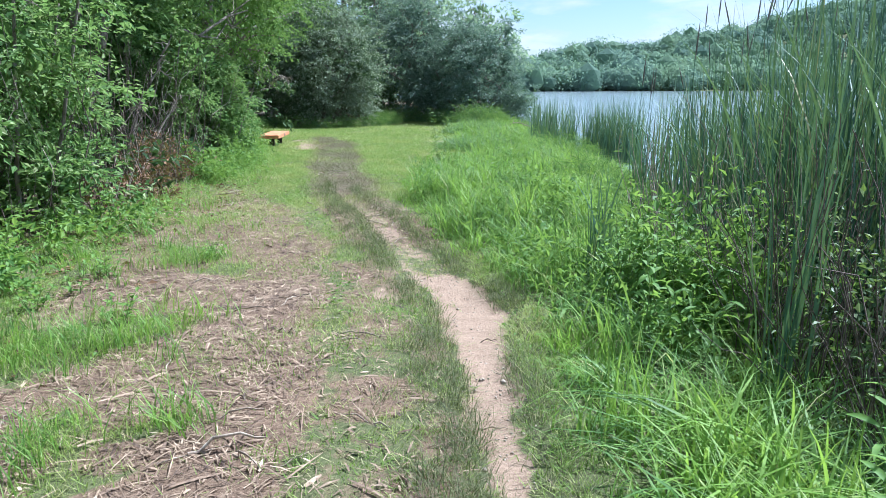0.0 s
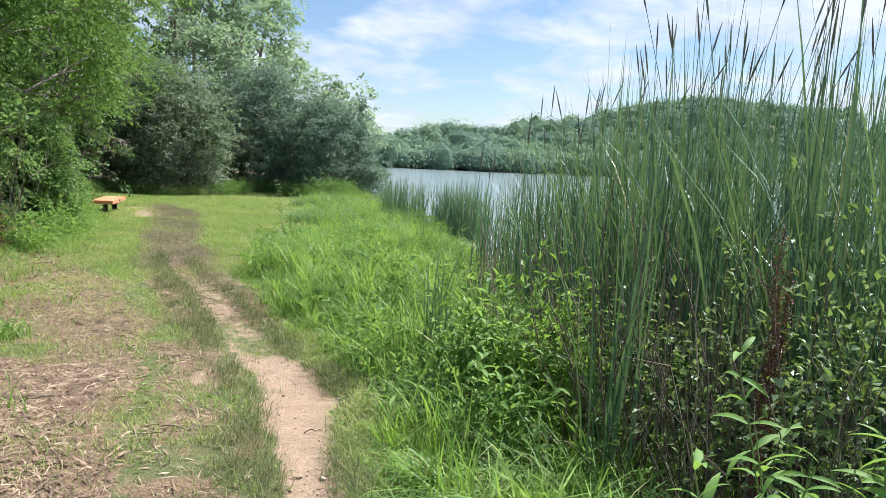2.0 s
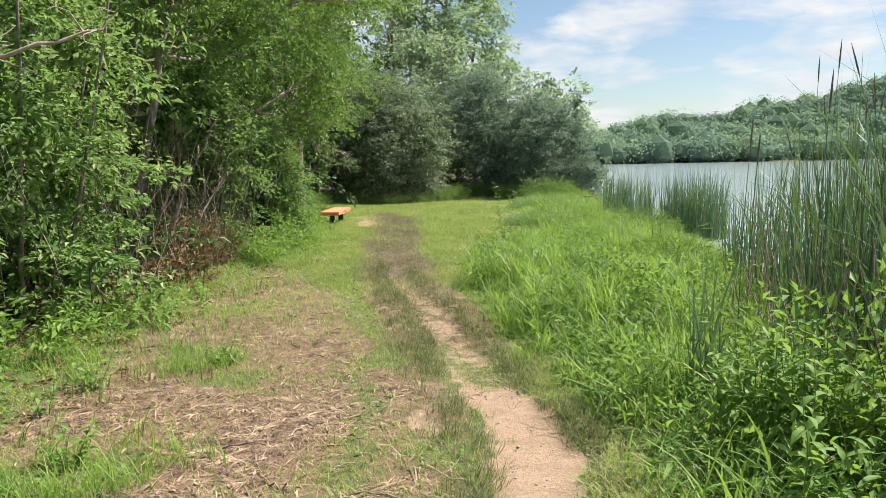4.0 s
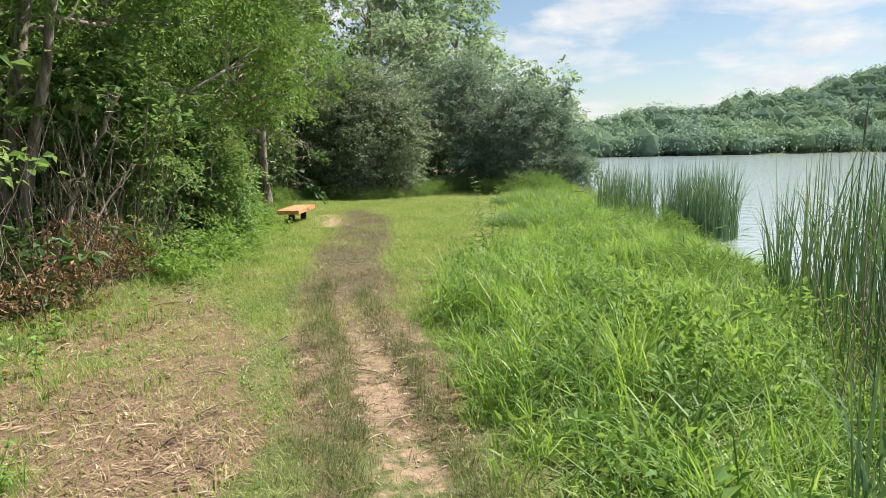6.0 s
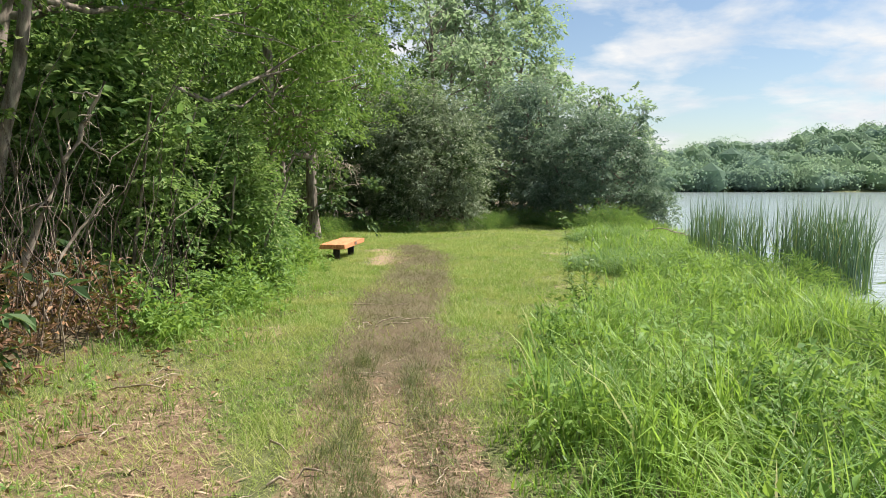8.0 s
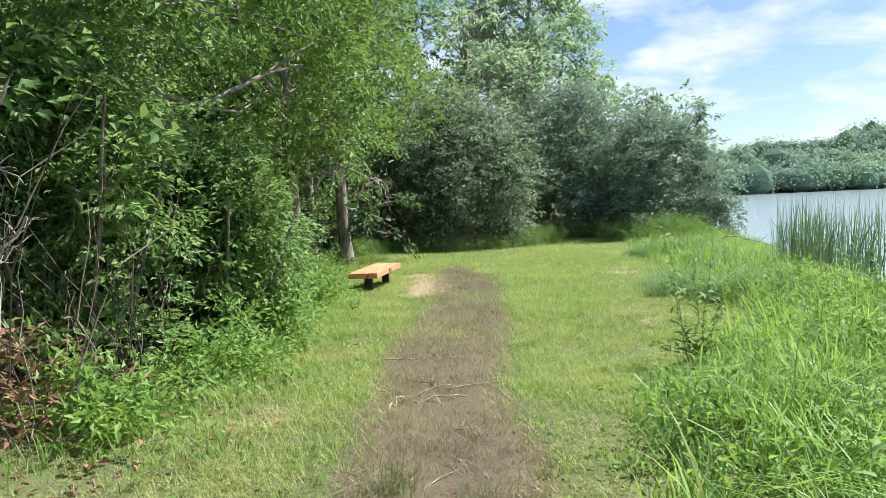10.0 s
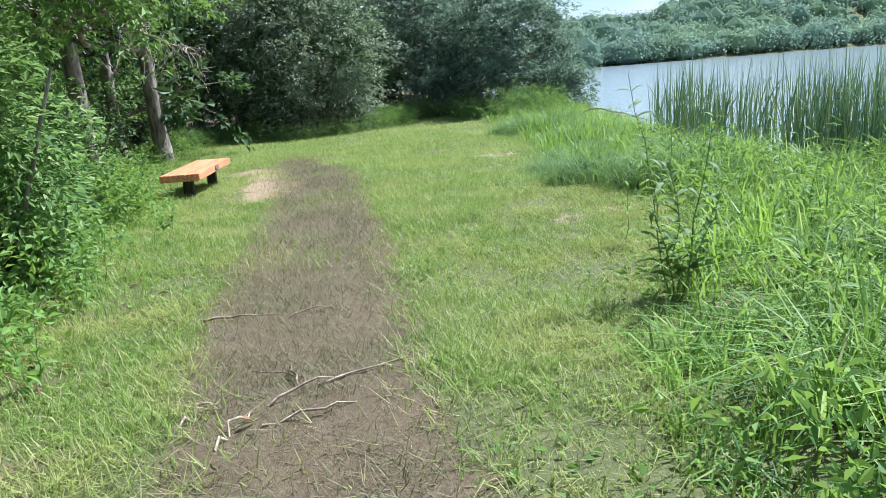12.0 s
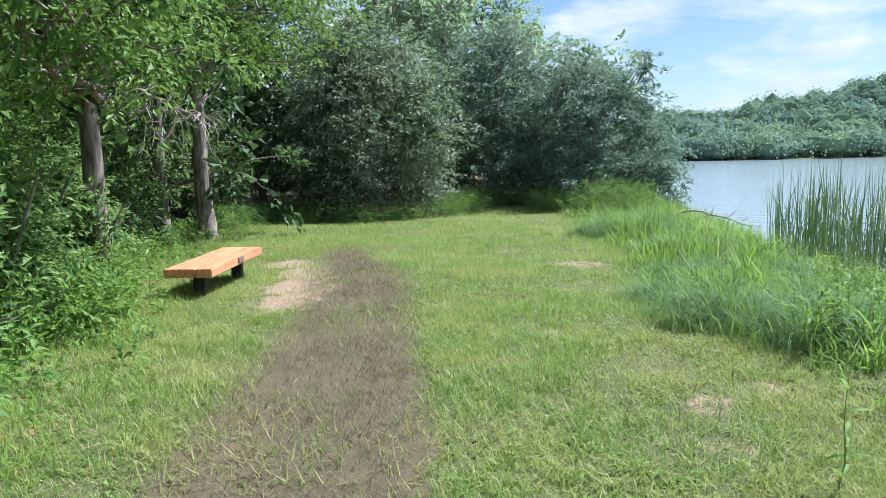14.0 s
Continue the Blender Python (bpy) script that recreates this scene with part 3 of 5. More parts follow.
# ---- the far shore ----
n = 1900
fx = rng.uniform(-50, 300, n)
ff = np.where(np.arange(n) < 330, rng.random(n) * 8, rng.random(n) ** 1.1 * 95)
fy = 206 + 0.30 * fx + 2 + ff
fz = ground_z(fx, fy)
size = 2.0 + 3.4 * rng.random(n) ** 1.4
tall = size * rng.uniform(0.85, 1.3, n)
lob = np.stack([fx, fy, fz + tall * 0.35 + rng.uniform(0, 2.2, n), size * rng.uniform(0.8, 1.5, n), size, tall], 1)
ball = bmesh.new()
bmesh.ops.create_icosphere(ball, subdivisions=1, radius=1)
ball.verts.ensure_lookup_table()
bv = np.array([p.co[:] for p in ball.verts])
bf = np.array([[p.index for p in q.verts] for q in ball.faces])
ball.free()
turn = rng.uniform(0, 6.28, n)[:, None]
bump = 0.86 + 0.13 * np.sin(bv[None, :, 0] * 5 + turn) * np.sin(bv[None, :, 1] * 5 + 2 * turn) + 0.10 * np.sin(bv[None, :, 2] * 8 + bv[None, :, 0] * 4 + 3 * turn) + rng.normal(0, 0.055, (n, len(bv)))
cv = lob[:, None, :3] + bv[None] * bump[..., None] * lob[:, None, 3:] * 0.8
keep = ff > 1
cf = bf[None] + (np.arange(int(keep.sum())) * len(bv))[:, None, None]
who = rng.choice(n, 115000, p=size ** 2 / (size ** 2).sum())
u = units(len(who)) * [1, 1, 0.9] + [0, -0.25, 0.2]
u /= np.linalg.norm(u, axis=1)[:, None]
p = lob[who, :3] + u * lob[who, 3:] * rng.uniform(0.76, 0.94, len(who))[:, None]
nor = u + rng.normal(0, 0.5, u.shape)
long = rng.uniform(0.4, 0.85, len(who))
v, f = leaves(p, np.cross(nor, rng.normal(0, 1, u.shape)), nor, long, long * 0.9)
v, f = join([(cv[keep].reshape(-1, 3), cf.reshape(-1, 3)), (v, f)])
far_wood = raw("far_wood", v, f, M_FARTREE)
tagged(far_wood, "green wooded hillside across the lake, haze painted into its colour", "woodland", kind="stuff")

# ---- trees and shrubs ----


def plant(name, x, y, trunks, lobes, clumps, per, long, spread, mat, label, category="tree", slim=0.5, hang=0.3, bark=M_BARK, group="", limbs=True, bare=-0.38):
    """A tree or shrub: tapered trunks, a limb to each lobe and a crown of leaf clumps.
    trunks: (dx, dy, lean x, lean y, height, radius); lobes relative to the foot."""
    z = gz(x, y)
    thing = base(name, x, y, z)
    tops = []
    for dx, dy, lx, ly, h, r in trunks:
        p = bent((dx, dy, -0.15), (dx + lx, dy + ly, h), 0.0, 9, 0.003)
        taper = np.linspace(1, 0.42, 9)
        taper[0] = 1.45
        v, f = tube(p, r * taper, 9)
        raw("trunk", v, f, bark, thing, True)
        tops.append((p, r))
    if limbs:
        for k, (lx, ly, lz, rx, ry, rz) in enumerate(lobes):
            p, r = tops[k % len(tops)]
            zs = np.clip(lz - rz * 0.9, 0.3, p[-1, 2])
            i = int(np.argmin(np.abs(p[:, 2] - zs)))
            q = bent(p[i], (lx, ly, lz + 0.2 * rz), -0.04, 7, 0.03)
            v, f = tube(q, r * 0.42 * np.linspace(1, 0.22, 7), 6)
            chunks = [(v, f)]
            for _ in range(5):
                j = rng.integers(2, 6)
                e = np.array([lx, ly, lz]) + units(1)[0] * np.array([rx, ry, rz]) * 0.85
                chunks.append(tube(bent(q[j], e, 0.03, 5, 0.04), r * 0.16 * np.linspace(1, 0.3, 5), 5))
            v, f = join(chunks)
            raw("limb", v, f, bark, thing, True)
    world_lobes = np.asarray(lobes, float) + [x, y, z, 0, 0, 0]
    v, f = sprays(world_lobes, clumps * per // 34, 30, long, spread * 2.4, slim, hang, 0.03, bare)
    raw("crown", v - [x, y, z], f, mat, thing)
    return tagged(thing, label, category, group)


def round_lobes(r, low, high, count, squash=0.8, seed=1, size=0.5):
    g = np.random.default_rng(seed)
    out = []
    for k in range(count):
        t = (k + 0.5) / count
        a = k * 2.4 + g.uniform(-0.3, 0.3)
        z = low + (high - low) * t
        w = r * (0.55 + 0.45 * math.sin(math.pi * min(1, t * 0.85 + 0.2)))
        s = r * size * g.uniform(0.8, 1.2)
        d = max(w - s * 0.7, 0.1)
        out.append((d * math.cos(a), d * math.sin(a), z, s, s, s * squash))
    return out


# silvery shrub at the end of the clearing
plant("silver_shrub", -6.0, 37.6, [(0, 0, 0.3, 0, 3.2, 0.12), (0.4, 0.2, 1.2, -0.3, 3.0, 0.09), (-0.4, 0, -1.0, -0.4, 3.0, 0.09)],
      round_lobes(3.2, 0.9, 5.4, 13, 0.9, 3, 0.46) + [(1.6, -1.6, 1.4, 1.1, 1.1, 1.1), (0, -2.0, 1.2, 1.2, 1.0, 1.0)], 6400, 8, 0.15, 0.3, M_OLIVE,
      "large dark shrub with silvery sunlit leaves beside the clearing", "shrub", 0.42, 0.25)
# bushes at the water's end
plant("willow_bush", 1.6, 42.2, [(0, 0, 0.3, 0, 3.0, 0.12), (0.5, 0, 1.4, 0, 2.6, 0.08), (-0.6, 0, -1.4, 0, 2.8, 0.08)],
      round_lobes(3.3, 0.8, 4.9, 13, 0.85, 5, 0.42) + [(2.6, -0.6, 1.0, 1.1, 1.0, 0.9), (-2.6, -0.6, 1.2, 1.2, 1.0, 1.1), (1.9, -1, 4.9, 0.5, 0.5, 0.9)], 5600, 8, 0.16, 0.28, M_WILLOW,
      "broad grey-green willow bush at the lake edge", "shrub", 0.36, 0.2)
plant("willow_bush", -2.2, 45.6, [(0, 0, 0.3, 0, 4.0, 0.14), (0.5, 0, 1.0, 0, 3.6, 0.1)], round_lobes(3.2, 1.0, 6.6, 12, 0.9, 6, 0.46), 4200, 8, 0.15, 0.28, M_WILLOW,
      "dark leafy bush behind the end of the clearing", "shrub", 0.45, 0.2)
# the tall airy tree behind
plant("poplar_tree", -5.5, 61.0, [(0, 0, 0.6, 0, 15, 0.3), (1.2, 0.3, 1.8, 0.5, 13, 0.22), (-1.4, 0, -1.6, 0, 14, 0.24)],
      round_lobes(5.6, 4.0, 19.5, 22, 1.1, 9, 0.34), 7000, 7, 0.27, 0.5, M_POPLAR, "tall airy grey-green tree with upright limbs", "tree", 0.5, 0.2)

# woodland along the landward side: tall trees behind, shrubs in front
WOOD_LABEL = "tall broadleaf woodland tree with dense green crown"
for k, (x, y, h, r) in enumerate([(-8.2, 3.5, 11, 0.17), (-7.6, 9.0, 12, 0.18), (-8.4, 14.5, 12, 0.2), (-9.6, 19.5, 13, 0.2), (-11.5, 25.5, 13, 0.2), (-12.5, 32.5, 13, 0.2), (-10.5, 40.5, 12, 0.2), (-13, 9, 13, 0.2), (-14.5, 17, 13, 0.2), (-17, 28, 14, 0.2), (-15.5, 39, 13, 0.2), (-7.0, 48, 12, 0.2), (-1.0, 55, 9, 0.16), (-10.0, 45, 12, 0.2), (-4.0, 50, 10, 0.18), (2.5, 52, 7, 0.15), (-11.5, 20.5, 12, 0.2), (-13.5, 36, 13, 0.2), (-9.5, 30.5, 11, 0.16)]):
    near_edge = k < 7
    # back rows get the leaf colour with shade painted in
    plant("woodland_tree", x, y, [(0, 0, 0.4 * math.sin(k * 2.1), 0.4 * math.cos(k * 1.7), h * 0.8, r)],
          round_lobes(3.4, 1.8 if near_edge else 1.2, h, 15, 0.85, 20 + k, 0.45), 2200 if near_edge else 750, 8, 0.18 if near_edge else 0.25, 0.36, M_WOODS if near_edge else (M_POPLAR if y > 46 else M_SHADE_TINT), WOOD_LABEL, "tree", 0.5, 0.35, group="woodland trees")
SHRUB_LABEL = "dense green woodland-edge shrub with twiggy stems"
for k, (x, y, r, h) in enumerate([(-5.0, 1.6, 1.5, 3.6), (-4.9, 5.2, 1.35, 3.9), (-5.0, 8.2, 1.35, 4.2), (-7.4, 11.2, 1.3, 3.2), (-6.1, 15.3, 1.25, 3.4), (-7.0, 17.6, 1.7, 3.0), (-8.2, 20.8, 1.6, 2.6), (-6.7, 20.2, 0.95, 1.9), (-7.7, 23.3, 0.8, 1.3), (-5.5, 17.2, 0.9, 2.2), (-9.2, 24.2, 1.5, 2.2), (-10.8, 29.6, 1.8, 2.4), (-10.8, 34.4, 1.9, 2.6)]):
    trunks = [(0.5 * math.cos(a), 0.5 * math.sin(a), 0.7 * math.cos(a), 0.7 * math.sin(a), h * 0.75, 0.028) for a in np.arange(0, 6.2, 0.9) + k]
    plant("woodland_shrub", x, y, trunks, round_lobes(r, 0.35, h, 14, 0.9, 40 + k, 0.5), 3700 if k < 3 else (3000 if k in (4, 5, 9) else 1700), 8, 0.085 if k < 3 else 0.09, 0.2, M_WOODS, SHRUB_LABEL, "shrub", 0.46, 0.25, group="woodland-edge shrubs", limbs=False, bare=-0.75)

# the leaning tree with the bright overhanging branches
# last four lobes: canopy above the view, added to shade the woodland edge
plant("maple_tree", -6.6, 13.6, [(0, 0, 1.0, 0.6, 5.6, 0.10), (-0.5, 0.3, 0.5, 1.5, 7, 0.14)],
      [(0.4, 0.4, 4.6, 1.6, 1.6, 1.1), (1.4, 2.2, 4.3, 1.5, 1.6, 0.9), (1.6, 4.4, 4.0, 1.3, 1.6, 0.8), (2.1, 6.0, 3.5, 1.0, 1.2, 0.6), (0.4, 3.4, 5.8, 2.0, 2.0, 1.2), (1.6, 0.2, 5.6, 1.6, 1.6, 1.0), (-0.6, 5.6, 4.2, 1.5, 1.5, 1.0), (2.9, 0.8, 5.3, 1.3, 1.5, 0.6), (2.6, 3.2, 5.3, 1.3, 1.5, 0.6), (2.5, -1.6, 5.5, 1.3, 1.4, 0.6), (3.4, 5.2, 5.4, 1.2, 1.4, 0.5)], 5000, 8, 0.10, 0.24, M_MAPLE,
      "leaning tree with bright yellow-green overhanging branches", "tree", 0.5, 0.4, bare=-0.08)
# backing shrubs, their leaves coloured dark to stand for forest shade
for k, (x, y, r, h) in enumerate([(-12.0, 29.5, 2.3, 6.0), (-11.8, 33.8, 2.4, 6.5), (-10.4, 38.0, 2.4, 6.5), (-12.6, 25.0, 2.2, 5.5), (-8.0, 42.5, 2.3, 6.0), (-11.0, 21.5, 1.9, 5.0)]):
    trunks = [(0.5 * math.cos(a), 0.5 * math.sin(a), 0.7 * math.cos(a), 0.7 * math.sin(a), h * 0.75, 0.04) for a in np.arange(0, 6.2, 1.3) + k]
    plant("forest_shrub", x, y, trunks, round_lobes(r, 0.7, h, 14, 0.95, 70 + k, 0.52), 1200, 8, 0.2, 0.3, M_SHADE_TINT, "tall woods shrub with shade painted into its leaf colour", "shrub", 0.5, 0.3, group="forest shrubs", limbs=False)
plant("maple_tree", -8.2, 30.0, [(0, 0, -0.2, 0.1, 7.5, 0.2)],
      [(0.6, -1.6, 4.2, 1.6, 1.6, 0.8), (1.6, -3.0, 3.8, 1.2, 1.4, 0.6), (-1.0, -2.6, 3.6, 1.4, 1.4, 0.8), (0, 0.4, 6.5, 2.4, 2.4, 1.3), (-0.6, -4.6, 3.2, 1.3, 1.4, 0.8), (2.4, -0.6, 5.0, 1.3, 1.5, 0.7), (2.0, -1.5, 3.9, 1.0, 1.0, 0.7), (2.0, -2.5, 5.6, 1.3, 1.4, 1.0), (2.2, -1.0, 7.8, 1.5, 1.6, 1.2), (1.6, -3.6, 7.2, 1.8, 1.8, 1.3)], 3000, 8, 0.10, 0.24, M_MAPLE,
      "straight grey trunk under drooping yellow-green branches", "tree", 0.5, 0.4, bare=-0.15)

# last three lobes: high crown added to block sun from the woods behind the bench
plant("maple_tree", -7.05, 23.6, [(0, 0, -0.1, -0.1, 7.0, 0.16)],
      [(0.9, -1.6, 3.5, 1.0, 1.1, 0.7), (1.8, -2.2, 3.0, 0.8, 0.9, 0.5), (0, 0, 5.4, 1.8, 1.8, 1.1), (1.0, 0.8, 5.2, 1.2, 1.2, 0.7), (2.0, -3.4, 3.4, 0.9, 1.0, 0.6), (1.45, -3.1, 2.7, 0.8, 0.7, 0.45), (2.05, -3.0, 2.6, 0.5, 0.5, 0.4), (1.95, -4.4, 2.8, 0.6, 0.7, 0.4), (1.5, 1.2, 7.4, 2.2, 2.2, 1.2), (0.2, 2.2, 8.2, 2.4, 2.4, 1.3), (2.6, -1.6, 7.2, 1.8, 1.8, 1.0)], 3000, 8, 0.10, 0.24, M_MAPLE,
      "slender tree with drooping yellow-green branches beside bench", "tree", 0.5, 0.5)

# ---- bench ----
bench = base("bench", -5.18, 23.06, -0.43, 3.2)


def slab(cx, cy, cz, sx, sy, sz, bevel):
    bm = bmesh.new()
    bmesh.ops.create_cube(bm, size=1)
    bmesh.ops.scale(bm, vec=(sx, sy, sz), verts=bm.verts)
    bmesh.ops.bevel(bm, geom=bm.edges[:], offset=bevel, segments=2, affect="EDGES")
    bmesh.ops.translate(bm, vec=(cx, cy, cz), verts=bm.verts)
    return bm


part("plank", slab(-0.10, 0, 0.37, 0.37, 2.14, 0.10, 0.008), M_BENCH, bench, "wide orange-stained seat plank")
part("plank", slab(0.185, 0, 0.368, 0.19, 2.14, 0.10, 0.008), M_BENCH, bench, "narrow orange-stained seat plank")
for dy in (-0.72, 0.72):
    part("post", slab(0.02, dy, 0.10, 0.14, 0.12, 0.44, 0.01), M_POST, bench, "short blackened support post")
plaque = part("plaque", slab(0.284, 0.05, 0.375, 0.008, 0.22, 0.07, 0.002), M_PLAQUE, bench, "small dark metal plaque with pale lines")
for dz in (0.018, -0.002, -0.02):
    part("text_line", slab(0.290, 0.05, 0.375 + dz, 0.003, 0.16, 0.007, 0.001), M_PAINT, plaque)
tagged(bench, "backless orange-stained plank bench on black posts", "bench")

# ---- grasses ----


def scatter(n, x0, x1, y0, y1):
    return rng.uniform(x0, x1, n), rng.uniform(y0, y1, n)


def sprout(name, x, y, high, wide, lean, mat, label, segs=2, droop=0.5, category="grass"):
    v, f = blades(x, y, ground_z(x, y) - 0.01, high, wide, lean, rng.uniform(0, 2 * np.pi, len(x)), segs, droop)
    return tagged(raw(name, v, f, mat), label, category, kind="stuff")


# short turf of the clearing and between the tracks
x, y = scatter(2750000, -8.5, 3.0, -0.5, 42)
fall = np.clip(1.55 - y / 24, 0.16, 1)
bare = np.maximum.reduce([dirt_at(x, y) * 1.3, chip_at(x, y) * 0.9, dry_at(x, y) * 0.97, np.clip((WOODS(y) - x) / 0.8, 0, 1), np.clip((x - TALL(y) - 0.1) / 0.3, 0, 1)])
keep = rng.random(len(x)) < fall * np.clip(1 - bare, 0, 1) * (0.35 + 0.65 * patchy(x, y, 1.3))
x, y = x[keep], y[keep]
far_scale = 1 + np.clip(y - 8, 0, 25) * 0.03
sprout("lawn_grass", x, y, rng.uniform(0.035, 0.12, len(x)) * (0.6 + 0.7 * patchy(x, y, 0.8)) * far_scale, rng.uniform(0.004, 0.008, len(x)) * far_scale * 1.2, rng.uniform(0.3, 1.5, len(x)), M_LAWN,
       "short patchy sunlit grass of the clearing", 1)

# taller tufts scattered over the turf
tx, ty = scatter(7500, -7.0, 2.0, 1.0, 34)
tx, ty = np.concatenate([tx, rng.uniform(-5.0, 1.0, 5200)]), np.concatenate([ty, rng.uniform(13.5, 22.5, 5200)])
keep = (tx > WOODS(ty) + 0.1) & (tx < TALL(ty) + 0.1) & (dirt_at(tx, ty) < 0.3) & (dry_at(tx, ty) < 0.45) & (rng.random(len(tx)) > chip_at(tx, ty) * 1.1) & (patchy(tx, ty, 2.1) > 0.42)
tx, ty = tx[keep], ty[keep]
who = np.repeat(np.arange(len(tx)), 14)
x, y = tx[who] + rng.normal(0, 0.05, len(who)), ty[who] + rng.normal(0, 0.05, len(who))
sprout("turf_tufts", x, y, rng.uniform(0.05, 0.15, len(x)) * rng.uniform(0.6, 1.3, len(tx))[who], rng.uniform(0.004, 0.009, len(x)) * (1 + np.clip(y - 8, 0, 25) * 0.03), rng.uniform(0.4, 1.5, len(x)), M_LAWN,
       "uneven tufts of green grass in the clearing", 2)

# dry strip that runs towards the bench
x, y = scatter(800000, -5.2, 0.6, 2.0, 29)
edge = band(x, PATH_L(y) - 0.25, PATH_R(y) + 0.22, 0.12) * (1 - band(x, PATH_L(y) + 0.06, PATH_R(y) - 0.03, 0.05)) * (y < 12.5) * 0.6
keep = rng.random(len(x)) < np.maximum(dry_at(x, y) * (1 - 0.9 * dirt_at(x, y) * (y < 11)), edge) * (0.3 + 0.7 * patchy(x, y, 1.7))
x, y = x[keep], y[keep]
sprout("dry_grass", x, y, rng.uniform(0.03, 0.12, len(x)), rng.uniform(0.004, 0.007, len(x)) * (1 + np.clip(y - 8, 0, 20) * 0.03), rng.uniform(0.4, 1.7, len(x)), M_DRY,
       "strip of dry brown grass along the trodden path", 1)

# tall grass of the bank, in tufts
tx, ty = scatter(10500, -1.0, 5.2, -1.5, 42)
keep = (tx > TALL(ty) + 0.03) & (tx < SHORE(ty) + 0.1) & (rng.random(len(tx)) < np.clip(1.3 - ty / 32, 0.35, 1))
tx, ty = tx[keep], ty[keep]
per = np.where(ty < 20, 21, 12)
who = np.repeat(np.arange(len(tx)), per)
x = tx[who] + rng.normal(0, 0.07, len(who))
y = ty[who] + rng.normal(0, 0.07, len(who))
inner = np.clip((x - TALL(y)) / 1.0, 0, 1)
tuft = (rng.uniform(0.5, 1.35, len(tx)) * (0.4 + 1.15 * patchy(tx, ty, 1.0)))[who]
tall_h = (0.20 + 0.40 * inner) * tuft * rng.uniform(0.55, 1.2, len(x)) * np.where((y > 16.5) & (y < 21), 0.85, 1) * np.where(y > 24, 1.3, 1)
tuft_lean = (rng.uniform(0.3, 1.6, len(tx)) ** 1.1)[who] * rng.uniform(0.6, 1.3, len(x))
tall_h = np.minimum(tall_h * np.where(rng.random(len(tx)) < 0.35, 0.55, 1.12)[who], 0.8)
tuft_lean = np.minimum(tuft_lean, 1.45)
wide_b = rng.uniform(0.007, 0.019, len(x)) * (1 + np.clip(y - 8, 0, 25) * 0.03)
turn_b = rng.uniform(0, 2 * np.pi, len(x))
chunks = [blades(x[w], y[w], ground_z(x[w], y[w]) - 0.01, tall_h[w], wide_b[w], tuft_lean[w], turn_b[w], k, 0.55) for w, k in ((y < 13, 3), (y >= 13, 2))]
v, f = join(chunks)
tagged(raw("tall_grass", v, f, M_TALL), "lush tall green grass on the lake bank", "grass", kind="stuff")

# soft mounds of fine grass on the bank
tx, ty, th = [], [], []
for cx, cy, r, h in ((0.55, 20.8, 0.7, 0.6), (1.2, 20.2, 0.8, 0.7), (0.5, 22.0, 0.7, 0.5), (1.8, 21.2, 0.8, 0.65), (2.3, 23.4, 0.9, 0.5), (1.1, 24.2, 0.7, 0.4), (1.5, 26.4, 0.9, 0.45), (0.7, 29.6, 0.8, 0.6), (1.5, 29.8, 0.9, 0.8), (1.3, 31.6, 0.9, 0.65), (2.2, 32.6, 1.0, 0.6), (2.6, 28.0, 0.8, 0.5)):
    k = int(150 * r * r) + 20
    a, d = rng.uniform(0, 6.28, k), r * np.sqrt(rng.random(k))
    tx.append(cx + d * np.cos(a))
    ty.append(cy + 1.2 * d * np.sin(a))
    th.append(h * (1.05 - 0.75 * (d / r) ** 2) * rng.uniform(0.8, 1.2, k))
tx, ty, th = np.concatenate(tx), np.concatenate(ty), np.concatenate(th)
who = np.repeat(np.arange(len(tx)), 18)
x, y = tx[who] + rng.normal(0, 0.07, len(who)), ty[who] + rng.normal(0, 0.07, len(who))
sprout("mound_grass", x, y, th[who] * rng.uniform(0.55, 1.25, len(x)), rng.uniform(0.006, 0.012, len(x)) * 1.3, rng.uniform(0.3, 1.45, len(x)), M_BANK, "soft mounds of fine long grass on the bank", 3, 0.55)

# broad bright blades that stand out of the bank grass
tx, ty = scatter(620, -1.0, 4.4, 1.8, 20)
keep = (tx > TALL(ty) + 0.2) & (tx < SHORE(ty) - 0.4) & (patchy(tx, ty, 1.3) > 0.4)
tx, ty = np.concatenate([tx[keep], rng.uniform(0.95, 2.0, 70)]), np.concatenate([ty[keep], rng.uniform(1.3, 2.9, 70)])
who = np.repeat(np.arange(len(tx)), 9)
x, y = tx[who] + rng.normal(0, 0.05, len(who)), ty[who] + rng.normal(0, 0.05, len(who))
sprout("broad_grass", x, y, rng.uniform(0.35, 0.8, len(x)), rng.uniform(0.014, 0.026, len(x)), rng.uniform(0.25, 1.2, len(x)), M_TALL, "broad bright green blades in the bank grass", 5, 0.6)

# grass at the foot of the woods
tx, ty = scatter(2900, -9, -1.5, -1, 38)
d = tx - WOODS(ty)
keep = (d > -0.5) & (((d < 1.0) & (patchy(tx, ty, 0.9) > 0.35)) | ((d < 1.9) & (ty < 9) & (patchy(tx, ty, 1.4) > 0.62)))
tx, ty = tx[keep], ty[keep]
tx = np.concatenate([tx, rng.normal(-2.05, 0.22, 26), rng.normal(-2.5, 0.2, 20), rng.normal(-1.8, 0.1, 10), rng.normal(-2.4, 0.2, 12), rng.normal(-1.35, 0.12, 6)])
ty = np.concatenate([ty, rng.normal(4.5, 0.3, 26), rng.normal(4.0, 0.3, 20), rng.normal(2.95, 0.15, 10), rng.normal(7.0, 0.2, 12), rng.normal(3.2, 0.06, 6)])
who = np.repeat(np.arange(len(tx)), 18)
x, y = tx[who] + rng.normal(0, 0.08, len(who)), ty[who] + rng.normal(0, 0.08, len(who))
